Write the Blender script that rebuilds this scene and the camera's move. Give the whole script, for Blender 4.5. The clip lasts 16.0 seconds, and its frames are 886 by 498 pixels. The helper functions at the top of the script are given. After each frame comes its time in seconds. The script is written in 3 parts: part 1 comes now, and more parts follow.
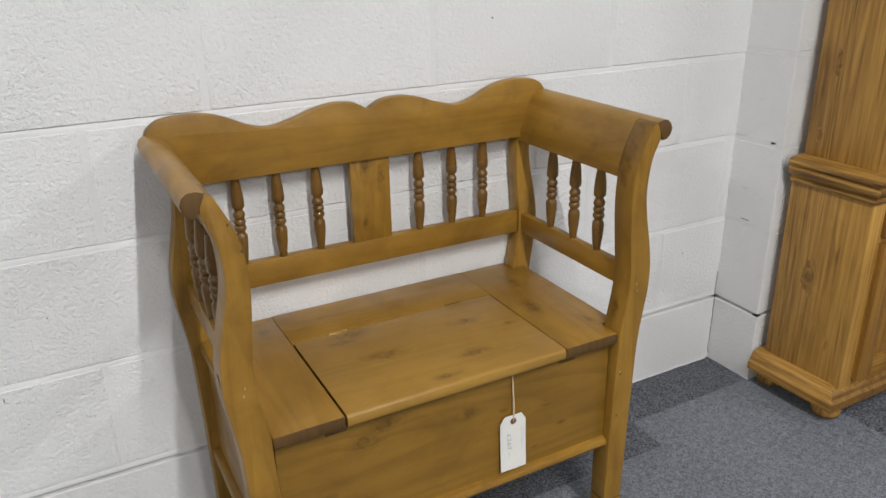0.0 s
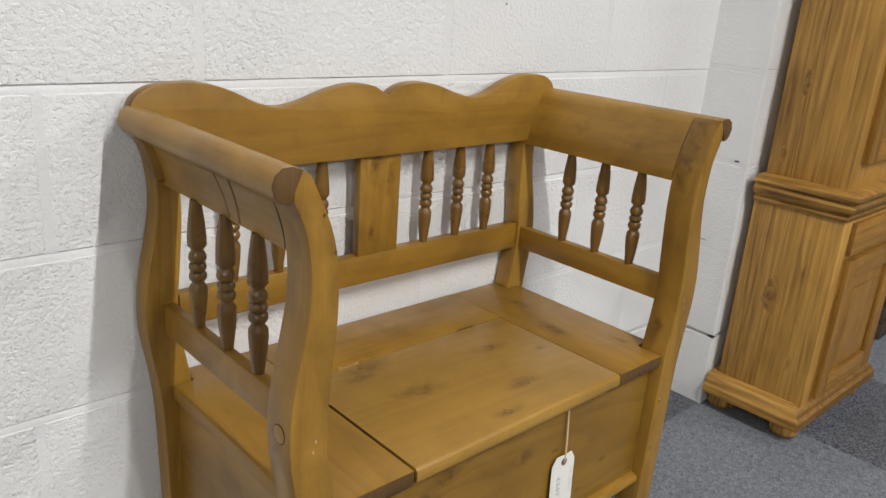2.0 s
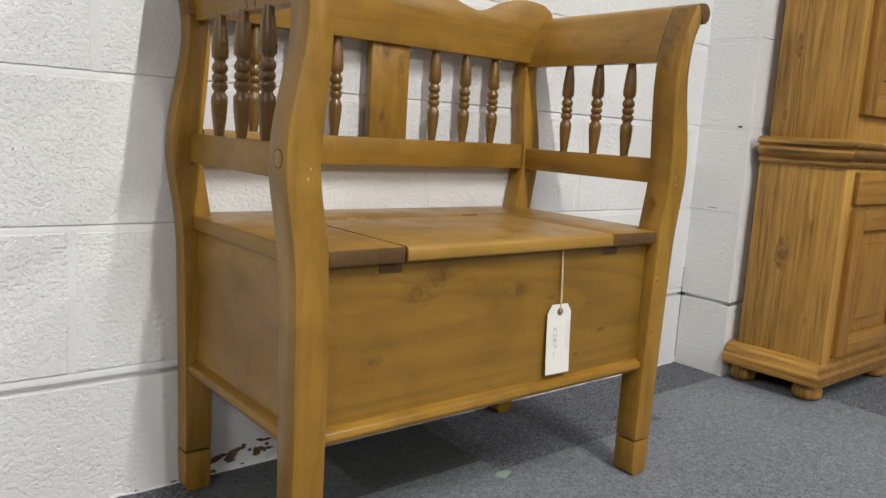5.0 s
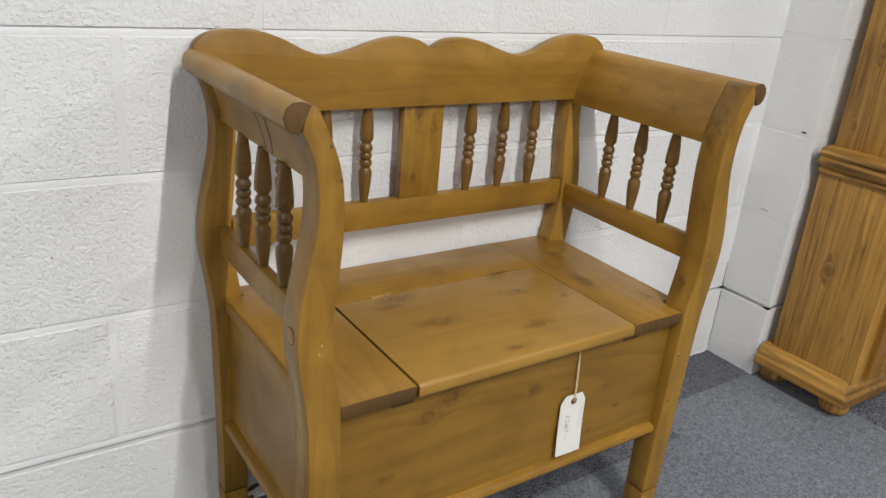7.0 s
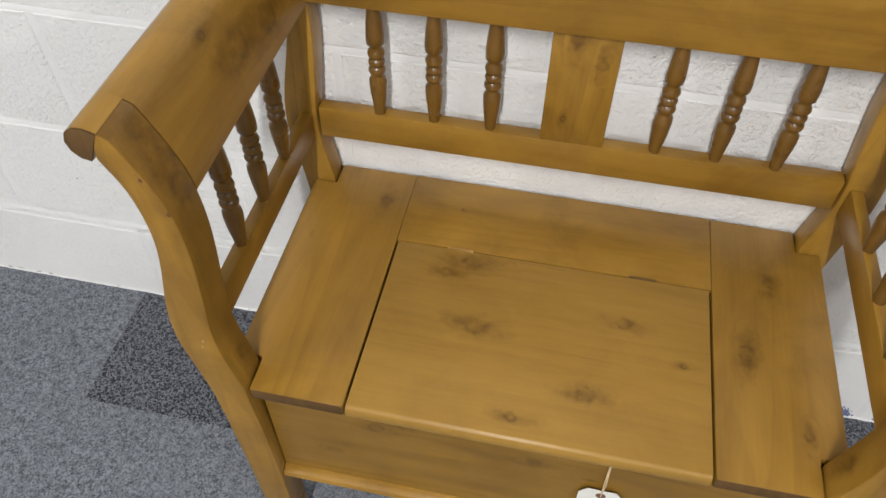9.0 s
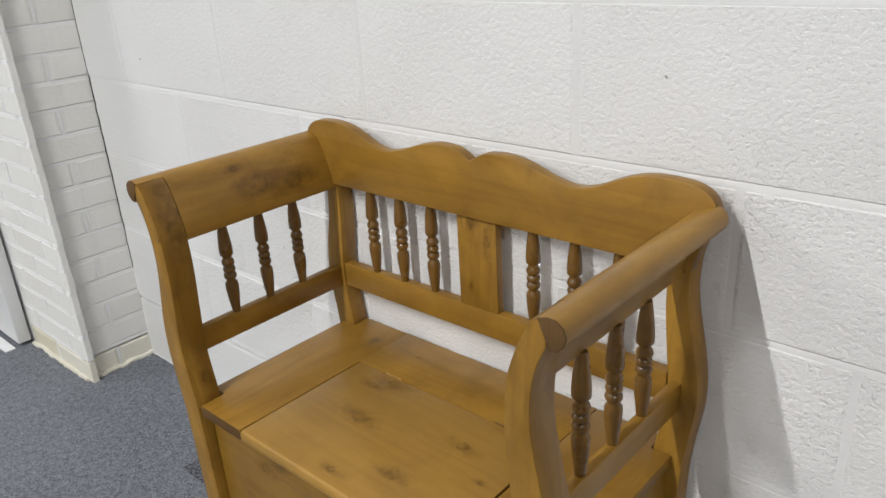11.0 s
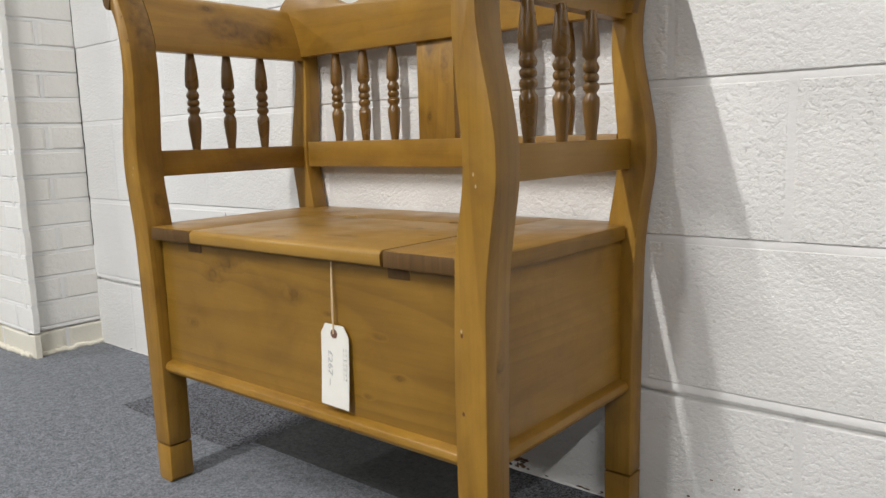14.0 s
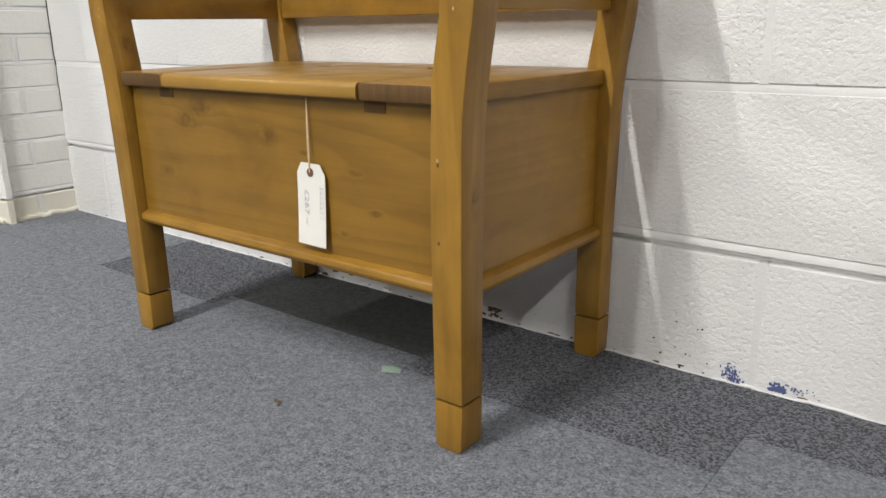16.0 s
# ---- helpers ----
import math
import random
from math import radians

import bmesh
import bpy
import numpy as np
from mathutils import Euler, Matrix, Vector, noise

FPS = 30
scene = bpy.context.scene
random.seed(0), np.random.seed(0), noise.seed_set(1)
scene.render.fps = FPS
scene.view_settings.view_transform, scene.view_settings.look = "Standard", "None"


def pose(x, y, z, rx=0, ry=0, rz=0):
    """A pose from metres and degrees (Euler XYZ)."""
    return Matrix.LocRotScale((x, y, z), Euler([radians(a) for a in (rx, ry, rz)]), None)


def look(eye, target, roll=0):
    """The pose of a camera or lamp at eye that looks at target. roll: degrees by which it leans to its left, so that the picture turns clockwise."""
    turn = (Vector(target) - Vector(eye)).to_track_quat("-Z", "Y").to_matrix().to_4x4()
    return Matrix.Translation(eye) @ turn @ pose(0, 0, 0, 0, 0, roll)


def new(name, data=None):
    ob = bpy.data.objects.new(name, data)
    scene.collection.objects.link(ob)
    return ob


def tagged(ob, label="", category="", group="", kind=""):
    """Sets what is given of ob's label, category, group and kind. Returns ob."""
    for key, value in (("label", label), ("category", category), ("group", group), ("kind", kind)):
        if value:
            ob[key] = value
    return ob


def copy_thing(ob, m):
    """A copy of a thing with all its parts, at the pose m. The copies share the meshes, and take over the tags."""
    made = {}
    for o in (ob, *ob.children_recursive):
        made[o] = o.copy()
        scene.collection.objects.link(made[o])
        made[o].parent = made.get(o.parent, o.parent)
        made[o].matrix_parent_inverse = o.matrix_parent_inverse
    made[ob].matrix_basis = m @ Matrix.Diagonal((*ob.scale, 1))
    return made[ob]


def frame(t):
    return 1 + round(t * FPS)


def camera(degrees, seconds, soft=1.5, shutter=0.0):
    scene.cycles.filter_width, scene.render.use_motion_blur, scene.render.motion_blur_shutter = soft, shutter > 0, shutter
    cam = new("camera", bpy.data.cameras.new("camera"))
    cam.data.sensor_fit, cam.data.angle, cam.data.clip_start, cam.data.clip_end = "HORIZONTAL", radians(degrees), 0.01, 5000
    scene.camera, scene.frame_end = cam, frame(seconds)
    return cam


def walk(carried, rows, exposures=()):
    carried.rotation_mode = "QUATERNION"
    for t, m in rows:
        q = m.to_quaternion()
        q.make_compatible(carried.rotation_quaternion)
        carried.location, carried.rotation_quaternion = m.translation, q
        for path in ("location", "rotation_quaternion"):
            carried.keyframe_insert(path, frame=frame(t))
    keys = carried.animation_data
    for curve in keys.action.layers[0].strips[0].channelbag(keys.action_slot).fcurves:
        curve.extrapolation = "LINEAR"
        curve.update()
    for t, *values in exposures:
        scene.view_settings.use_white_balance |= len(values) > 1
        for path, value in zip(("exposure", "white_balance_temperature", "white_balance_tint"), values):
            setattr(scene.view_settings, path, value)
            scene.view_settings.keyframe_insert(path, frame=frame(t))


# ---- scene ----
cam = camera(60.4, 16.0)
PATH = [
    (0, (-0.548, -1.366, 1.14), (0.323, 0.274, 0.396), -1.0),
    (0.5, (-0.647, -1.151, 1.137), (0.459, 0.325, 0.363), 0.4),
    (1, (-0.734, -0.98, 1.108), (0.524, 0.356, 0.313), 3.1),
    (1.5, (-0.731, -0.946, 1.056), (0.573, 0.368, 0.301), 4.6),
    (2, (-0.75, -0.99, 1.013), (0.552, 0.386, 0.374), 4.2),
    (2.5, (-0.769, -1.072, 0.913), (0.516, 0.382, 0.43), 3.0),
    (3, (-0.766, -1.128, 0.816), (0.503, 0.377, 0.461), 2.5),
    (3.5, (-0.763, -1.175, 0.721), (0.494, 0.358, 0.453), 2.3),
    (4, (-0.78, -1.186, 0.659), (0.473, 0.354, 0.419), 2.7),
    (4.5, (-0.798, -1.194, 0.623), (0.459, 0.339, 0.36), 3.2),
    (4.7, (-0.802, -1.198, 0.609), (0.455, 0.331, 0.327), 3.4),
    (6.8, (-0.737, -1.19, 0.926), (0.358, 0.357, 0.285), 3.6),
    (7, (-0.717, -1.146, 1.019), (0.354, 0.372, 0.278), 5.1),
    (7.5, (-0.647, -1.135, 1.2), (0.152, 0.354, 0.13), 5.8),
    (8, (-0.477, -1.027, 1.228), (-0.012, 0.405, -0.088), 3.5),
    (8.5, (-0.214, -0.938, 1.264), (-0.138, 0.429, -0.194), 0.6),
    (9, (-0.015, -0.808, 1.26), (-0.268, 0.461, -0.265), 0.6),
    (9.5, (0.188, -0.741, 1.272), (-0.517, 0.51, -0.12), -0.5),
    (9.7, (0.299, -0.739, 1.276), (-0.591, 0.482, -0.034), -1.6),
    (11.8, (0.829, -1.047, 0.945), (-0.488, 0.385, 0.48), -1.2),
    (12, (0.835, -1.053, 0.856), (-0.488, 0.398, 0.479), -1.6),
    (12.5, (0.84, -1.054, 0.746), (-0.482, 0.423, 0.482), -2.7),
    (13, (0.855, -1.05, 0.682), (-0.455, 0.441, 0.435), -2.6),
    (13.5, (0.864, -1.059, 0.637), (-0.427, 0.446, 0.375), -2.0),
    (14, (0.87, -1.066, 0.596), (-0.402, 0.448, 0.301), -1.7),
    (14.5, (0.875, -1.072, 0.57), (-0.377, 0.451, 0.235), -1.4),
    (15, (0.882, -1.08, 0.55), (-0.352, 0.446, 0.161), -1.3),
    (15.2, (0.879, -1.084, 0.548), (-0.34, 0.444, 0.122), -1.5),
    (15.5, (0.883, -1.084, 0.533), (-0.333, 0.433, 0.062), -1.1),
    (16, (0.883, -1.081, 0.523), (-0.312, 0.42, -0.041), -0.9),
]
EXPOSURES = [(0, -0.31, 6250, 10), (1, -0.17, 6350, 10), (2, -0.19, 6350, 10), (3.5, -0.19, 6400, 10), (4.5, -0.09, 6450, 10), (7, -0.18, 6300, 10),
             (7.5, -0.19, 6300, 10), (8, -0.19, 6750, 10), (8.5, -0.17, 6300, 10), (9, -0.07, 6340, 10), (9.5, -0.11, 5850, 10), (12, -0.25, 6500, 10),
             (13, -0.15, 6450, 10), (14.5, 0.01, 6450, 10), (16, 0.09, 6500, 10)]
walk(cam, [(t, look(eye, target, roll)) for t, eye, target, roll in PATH], EXPOSURES)

# ---- light ----
world = bpy.data.worlds.new("world")
scene.world = world
world.use_nodes = True
world.node_tree.nodes["Background"].inputs[0].default_value = (1.0, 0.97, 0.93, 1)
world.node_tree.nodes["Background"].inputs[1].default_value = 0.05

CEIL = 2.85
# Lamps 3, 5 and 6 are added fill; the others follow cast shadows.
LAMPS = [(-0.16, -2.45, 84), (-0.16, -5.4, 130), (-3.6, -2.6, 76), (2.65, -2.6, 40), (-2.9, -6.0, 46), (2.65, -6.0, 32)]


def tube_light(x, y, watts):
    data = bpy.data.lights.new("tube", "AREA")
    data.shape, data.size, data.size_y, data.energy = "RECTANGLE", 0.04, 1.45, watts
    data.color = (1.0, 0.98, 0.95)
    ob = new("tube", data)
    ob.matrix_world = pose(x, y, CEIL - 0.085)


for x, y, w in LAMPS:
    tube_light(x, y, w)

# ---- materials ----


class Mat:
    """A node material with short helpers."""

    def __init__(self, name, rough=0.5, spec=0.5):
        self.m = bpy.data.materials.new(name)
        self.m.use_nodes = True
        self.t = self.m.node_tree
        self.b = self.t.nodes["Principled BSDF"]
        self.b.inputs["Roughness"].default_value = rough
        self.b.inputs["Specular IOR Level"].default_value = spec

    def n(self, kind, **inputs):
        node = self.t.nodes.new("ShaderNode" + kind)
        for k, v in inputs.items():
            self.put(node.inputs[k.replace("_", " ")], v)
        return node

    def put(self, socket, v):
        if isinstance(v, bpy.types.NodeSocket):
            self.t.links.new(v, socket)
        elif isinstance(v, (tuple, list)) and len(v) == 3 and socket.type == "RGBA":
            socket.default_value = (*v, 1)
        else:
            socket.default_value = v

    def math(self, op, a, b=0.0, c=0.0):
        node = self.t.nodes.new("ShaderNodeMath")
        node.operation = op
        for s, v in zip(node.inputs, (a, b, c)):
            self.put(s, v)
        return node.outputs[0]

    def vmath(self, op, a, b=(0, 0, 0)):
        node = self.t.nodes.new("ShaderNodeVectorMath")
        node.operation = op
        self.put(node.inputs[0], a)
        self.put(node.inputs[1], b)
        return node.outputs["Value"] if op in ("LENGTH", "DISTANCE", "DOT_PRODUCT") else node.outputs[0]

    def coords(self):
        return self.t.nodes.new("ShaderNodeTexCoord").outputs["Object"]

    def rand(self):
        return self.t.nodes.new("ShaderNodeObjectInfo").outputs["Random"]

    def ramp(self, fac, *stops):
        node = self.t.nodes.new("ShaderNodeValToRGB")
        e = node.color_ramp.elements
        while len(e) < len(stops):
            e.new(0.5)
        for el, (p, c) in zip(e, stops):
            el.position = p
            el.color = (*c, 1) if isinstance(c, (tuple, list)) else (c, c, c, 1)
        self.put(node.inputs[0], fac)
        return node.outputs[0]

    def noise(self, vec, scale, detail=3.0, rough=0.5, dist=0.0):
        node = self.n("TexNoise", Vector=vec, Scale=scale, Detail=detail, Roughness=rough, Distortion=dist)
        return node.outputs["Fac"]

    def voronoi(self, vec, scale, rnd=1.0, feature="F1"):
        node = self.n("TexVoronoi", Vector=vec, Scale=scale, Randomness=rnd)
        node.feature = feature
        return node.outputs["Distance"]

    def mix(self, fac, a, b, mode="MIX"):
        node = self.t.nodes.new("ShaderNodeMix")
        node.data_type, node.blend_type = "RGBA", mode
        self.put(node.inputs[0], fac)
        self.put(node.inputs[6], a)
        self.put(node.inputs[7], b)
        return node.outputs[2]

    def span(self, v, a, b, c=0.0, d=1.0):
        return self.n("MapRange", Value=v, From_Min=a, From_Max=b, To_Min=c, To_Max=d).outputs[0]

    def color(self, v):
        self.put(self.b.inputs["Base Color"], v)

    def rough(self, v):
        self.put(self.b.inputs["Roughness"], v)

    def bump(self, height, strength=0.5, dist=0.002):
        self.put(self.b.inputs["Normal"], self.n("Bump", Height=height, Strength=strength, Distance=dist).outputs[0])


def wood(name, axis, light, mid, dark, knots=(), rough=0.37, grain=1.0, spec=0.44, contrast=0.15, planks=None, knot_depth=0.8, cloud=1.0, draw=0.08):
    """Waxed pine with its grain along axis 0, 1 or 2; knots are (x, y, z, radius); planks is (axis, width) for a glued-up board."""
    m = Mat(name, rough, spec)
    p = m.coords()
    off = m.vmath("MULTIPLY", m.n("CombineXYZ", X=m.rand(), Y=m.rand(), Z=m.rand()).outputs[0], (3.1, 5.7, 4.3))
    wob = m.math("MULTIPLY", m.math("SUBTRACT", m.noise(p, 38, 4, 0.6), 0.5), 1.3)
    patchy = m.span(m.noise(p, 70, 2), 0.42, 0.62)
    smudge = ring = heart = None
    for x, y, z, r in knots:
        st = [1.25, 1.25, 1.25]
        st[axis] = 0.5
        v = m.vmath("SUBTRACT", p, (x, y, z))
        d = m.math("ADD", m.math("DIVIDE", m.vmath("LENGTH", m.vmath("MULTIPLY", v, tuple(st))), r), wob)
        e = m.math("ADD", m.math("DIVIDE", m.vmath("LENGTH", v), r), m.math("MULTIPLY", wob, 0.5))
        k = m.span(d, 0.2, 1.25, 1.0, 0.0)
        g = m.span(m.math("ABSOLUTE", m.math("SUBTRACT", e, 0.42)), 0.03, 0.2, 1.0, 0.0)
        c = m.span(e, 0.15, 0.42, 1.0, 0.0)
        smudge = k if smudge is None else m.math("MAXIMUM", smudge, k)
        ring = g if ring is None else m.math("MAXIMUM", ring, g)
        heart = c if heart is None else m.math("MAXIMUM", heart, c)
    q = m.vmath("ADD", p, off)
    plank = None
    if planks:
        sep = m.n("SeparateXYZ", Vector=p).outputs[planks[0]]
        plank = m.n("TexWhiteNoise")
        plank.noise_dimensions = "1D"
        m.put(plank.inputs["W"], m.math("FLOOR", m.math("DIVIDE", sep, planks[1])))
        q = m.vmath("ADD", q, m.vmath("MULTIPLY", plank.outputs["Color"], (2.0, 2.0, 2.0)))
        plank = plank.outputs["Value"]
    if smudge is not None:
        push = [0.02, 0.02, 0.02]
        push[axis] = 0.0
        q = m.vmath("ADD", q, m.vmath("MULTIPLY", m.n("CombineXYZ", X=smudge, Y=smudge, Z=smudge).outputs[0], tuple(push)))
    slow, fast = [1.0, 1.0, 1.0], [1.0, 1.0, 1.0]
    slow[axis], fast[axis] = draw, 0.05
    along = m.vmath("MULTIPLY", q, tuple(fast))
    figure = m.noise(m.vmath("MULTIPLY", q, tuple(slow)), 6.5 * grain, 1, 0.4)
    band = m.math("FRACT", m.math("MULTIPLY", figure, 15.0))
    late = m.math("MULTIPLY", m.span(band, 0.35, 0.92), m.span(band, 0.92, 1.0, 1.0, 0.0))
    show = m.span(m.noise(q, 5.0, 2), 0.36, 0.62, 0.25, 1.0)
    fine = m.noise(along, 260, 2, 0.6)
    streak = m.noise(along, 45 * grain, 2, 0.5)
    blotch = m.noise(m.vmath("MULTIPLY", q, tuple(0.55 if i == axis else 1.0 for i in range(3))), 8.0, 4, 0.62, 0.9)
    wide = m.noise(q, 2.4, 2)
    c = m.ramp(blotch, (0.30, tuple((1 - 0.5 * cloud) * a + 0.5 * cloud * b for a, b in zip(mid, dark))), (0.5, mid),
               (0.68, tuple((1 - 0.55 * cloud) * a + 0.55 * cloud * b for a, b in zip(mid, light))))
    c = m.mix(m.span(wide, 0.38, 0.66, 0.0, 0.35), c, light)
    patina = m.math("MULTIPLY", m.span(m.noise(m.vmath("ADD", q, (1.7, 0.6, 2.9)), 10.0, 5, 0.62, 0.6), 0.50, 0.74), 0.45 * cloud)
    c = m.mix(patina, c, tuple(0.85 * v for v in dark))
    c = m.mix(m.math("MULTIPLY", m.math("MULTIPLY", late, show), contrast * 1.6), c, dark)
    c = m.mix(contrast * 0.6, c, m.ramp(streak, (0.34, dark), (0.5, mid), (0.66, light)))
    c = m.mix(0.06, c, m.ramp(fine, (0.35, dark), (0.65, light)))
    if plank is not None:
        c = m.mix(m.span(plank, 0, 1, 0.0, 0.6), c, m.mix(0.5, light, mid))
    if smudge is not None:
        c = m.mix(m.math("MULTIPLY", m.math("MULTIPLY", m.math("POWER", smudge, 1.3), m.span(m.noise(p, 55, 3, 0.6), 0.36, 0.6, 0.35, 1.0)), knot_depth), c, tuple(v * 0.8 for v in dark))
        c = m.mix(m.math("MULTIPLY", m.math("MULTIPLY", ring, patchy), knot_depth * 0.6), c, tuple(v * 0.5 for v in dark))
        c = m.mix(m.math("MULTIPLY", heart, knot_depth * 0.5), c, tuple(0.7 * a + 0.2 * b for a, b in zip(mid, dark)))
    facing = m.n("SeparateXYZ", Vector=m.t.nodes.new("ShaderNodeTexCoord").outputs["Normal"]).outputs[axis]
    open_grain = m.math("MULTIPLY", m.span(m.math("ABSOLUTE", facing), 0.25, 0.75), m.span(blotch, 0.3, 0.7, 0.8, 0.5))
    c = m.mix(open_grain, c, tuple(v * 0.85 for v in dark))
    c = m.mix(m.span(m.rand(), 0, 1, 0.0, 0.25), c, mid)
    m.color(c)
    m.rough(m.span(m.noise(q, 14, 3), 0.3, 0.7, rough - 0.08, rough + 0.1))
    m.bump(m.math("ADD", m.math("MULTIPLY", streak, 0.7), m.math("ADD", m.math("MULTIPLY", fine, 0.35), m.math("MULTIPLY", blotch, 1.4))), 0.12, 0.0012)
    return m.m


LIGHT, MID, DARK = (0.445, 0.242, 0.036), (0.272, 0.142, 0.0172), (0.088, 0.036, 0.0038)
# Lid: same pine, paled and greyed to carry sheen off the white wall.
LID_SHEEN_TONES = (0.46, 0.260, 0.051), (0.325, 0.180, 0.030), (0.10, 0.043, 0.0055)
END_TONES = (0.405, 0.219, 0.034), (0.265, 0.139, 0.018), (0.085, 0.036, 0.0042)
# Front panel: same pine, darkened to carry the dimmer light on it.
PANEL_SHADE_TONES = (0.335, 0.18, 0.0255), (0.218, 0.114, 0.0135), (0.07, 0.03, 0.0034)
PINE = [wood("waxed_pine_" + "xyz"[a], a, LIGHT, MID, DARK, grain=1.4 if a == 2 else 1.0, contrast=0.19 if a == 2 else 0.15) for a in range(3)]
PINE_LEG = wood("waxed_pine_leg", 2, LIGHT, MID, DARK, [
    (0.35, -0.377, 0.80, 0.035), (-0.35, -0.377, 0.80, 0.035), (0.36, -0.377, 0.84, 0.03), (-0.36, -0.377, 0.84, 0.03), (0.349, -0.02, 0.66, 0.02),
    (0.335, -0.377, 0.50, 0.02), (-0.335, -0.377, 0.50, 0.02), (-0.36, -0.396, 0.745, 0.007), (-0.352, -0.396, 0.70, 0.007), (0.36, -0.396, 0.26, 0.008), (0.372, -0.38, 0.33, 0.014), (0.345, -0.377, 0.77, 0.03), (-0.345, -0.377, 0.77, 0.03)], knot_depth=0.85, grain=1.4, contrast=0.19)
PINE_ARM = wood("waxed_pine_arm", 1, LIGHT, MID, DARK, [(-0.352, -0.20, 0.80, 0.03), (-0.365, -0.24, 0.835, 0.011), (-0.35, -0.13, 0.79, 0.03), (0.362, -0.15, 0.80, 0.02), (0.355, -0.28, 0.79, 0.012)], knot_depth=0.75)
PINE_SLAT = wood("waxed_pine_slat", 2, LIGHT, MID, DARK, [(-0.012, -0.0385, 0.748, 0.02), (0.022, -0.0385, 0.715, 0.016), (-0.015, -0.0385, 0.63, 0.008)], grain=1.4, contrast=0.19, knot_depth=0.7)
PINE_LID = wood("waxed_pine_lid", 0, *LID_SHEEN_TONES, [
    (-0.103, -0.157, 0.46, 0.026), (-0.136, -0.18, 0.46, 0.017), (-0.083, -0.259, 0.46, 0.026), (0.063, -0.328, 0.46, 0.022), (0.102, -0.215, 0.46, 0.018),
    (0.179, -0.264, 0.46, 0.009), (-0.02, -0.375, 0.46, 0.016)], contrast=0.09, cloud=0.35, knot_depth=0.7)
PINE_FRONT = wood("waxed_pine_front", 0, *PANEL_SHADE_TONES, [
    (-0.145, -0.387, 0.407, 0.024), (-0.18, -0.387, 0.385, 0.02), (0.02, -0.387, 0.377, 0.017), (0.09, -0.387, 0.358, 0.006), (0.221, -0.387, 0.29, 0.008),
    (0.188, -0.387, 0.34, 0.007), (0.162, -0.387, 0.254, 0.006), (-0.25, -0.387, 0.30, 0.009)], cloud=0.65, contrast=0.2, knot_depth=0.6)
PINE_END = wood("waxed_pine_end_board", 1, *END_TONES, [
    (0.254, -0.228, 0.46, 0.022), (-0.247, -0.068, 0.46, 0.018), (-0.334, -0.151, 0.46, 0.005), (0.32, -0.33, 0.46, 0.012), (0.29, -0.11, 0.46, 0.02)], cloud=0.65)
PINE_BACK = wood("waxed_pine_back_board", 0, *END_TONES, [(-0.135, -0.062, 0.46, 0.006)], contrast=0.11)
PINE_ENDGRAIN = wood("pine_end_grain", 2, (0.15, 0.082, 0.026), (0.105, 0.055, 0.016), (0.05, 0.024, 0.006), rough=0.62, spec=0.3, grain=3.0, contrast=0.3)
DEEP_GRAIN = wood("deep_pine_grain", 2, (0.17, 0.085, 0.014), (0.125, 0.06, 0.009), (0.06, 0.027, 0.004))
PINE_SPINDLE = wood("turned_pine", 2, (0.24, 0.122, 0.020), (0.16, 0.078, 0.012), (0.055, 0.025, 0.004), rough=0.3, spec=0.6)
CAB_L, CAB_M, CAB_D = (0.60, 0.338, 0.076), (0.37, 0.193, 0.037), (0.105, 0.044, 0.0085)
# Cupboard fronts in a darker, more orange tone than its sides.
CAB_FRONT = [wood("darker_pine_front_" + "xyz"[a], a, (0.45, 0.230, 0.040), (0.295, 0.143, 0.023), (0.12, 0.051, 0.010), rough=0.45, grain=2.0, contrast=0.5, draw=0.05) for a in range(3)]
CAB = [wood("stripped_pine_" + "xyz"[a], a, CAB_L, CAB_M, CAB_D, rough=0.5, grain=2.2, contrast=0.78, draw=0.04) for a in range(3)]
CAB_SIDE = wood("stripped_pine_side", 2, CAB_L, CAB_M, CAB_D, [(1.070, -0.264, 0.351, 0.022), (1.094, -0.23, 0.87, 0.014), (1.094, -0.21, 0.70, 0.008), (1.070, -0.339, 0.2, 0.008)], rough=0.5, grain=2.2, contrast=0.78, draw=0.04, planks=(1, 0.083), knot_depth=0.75)


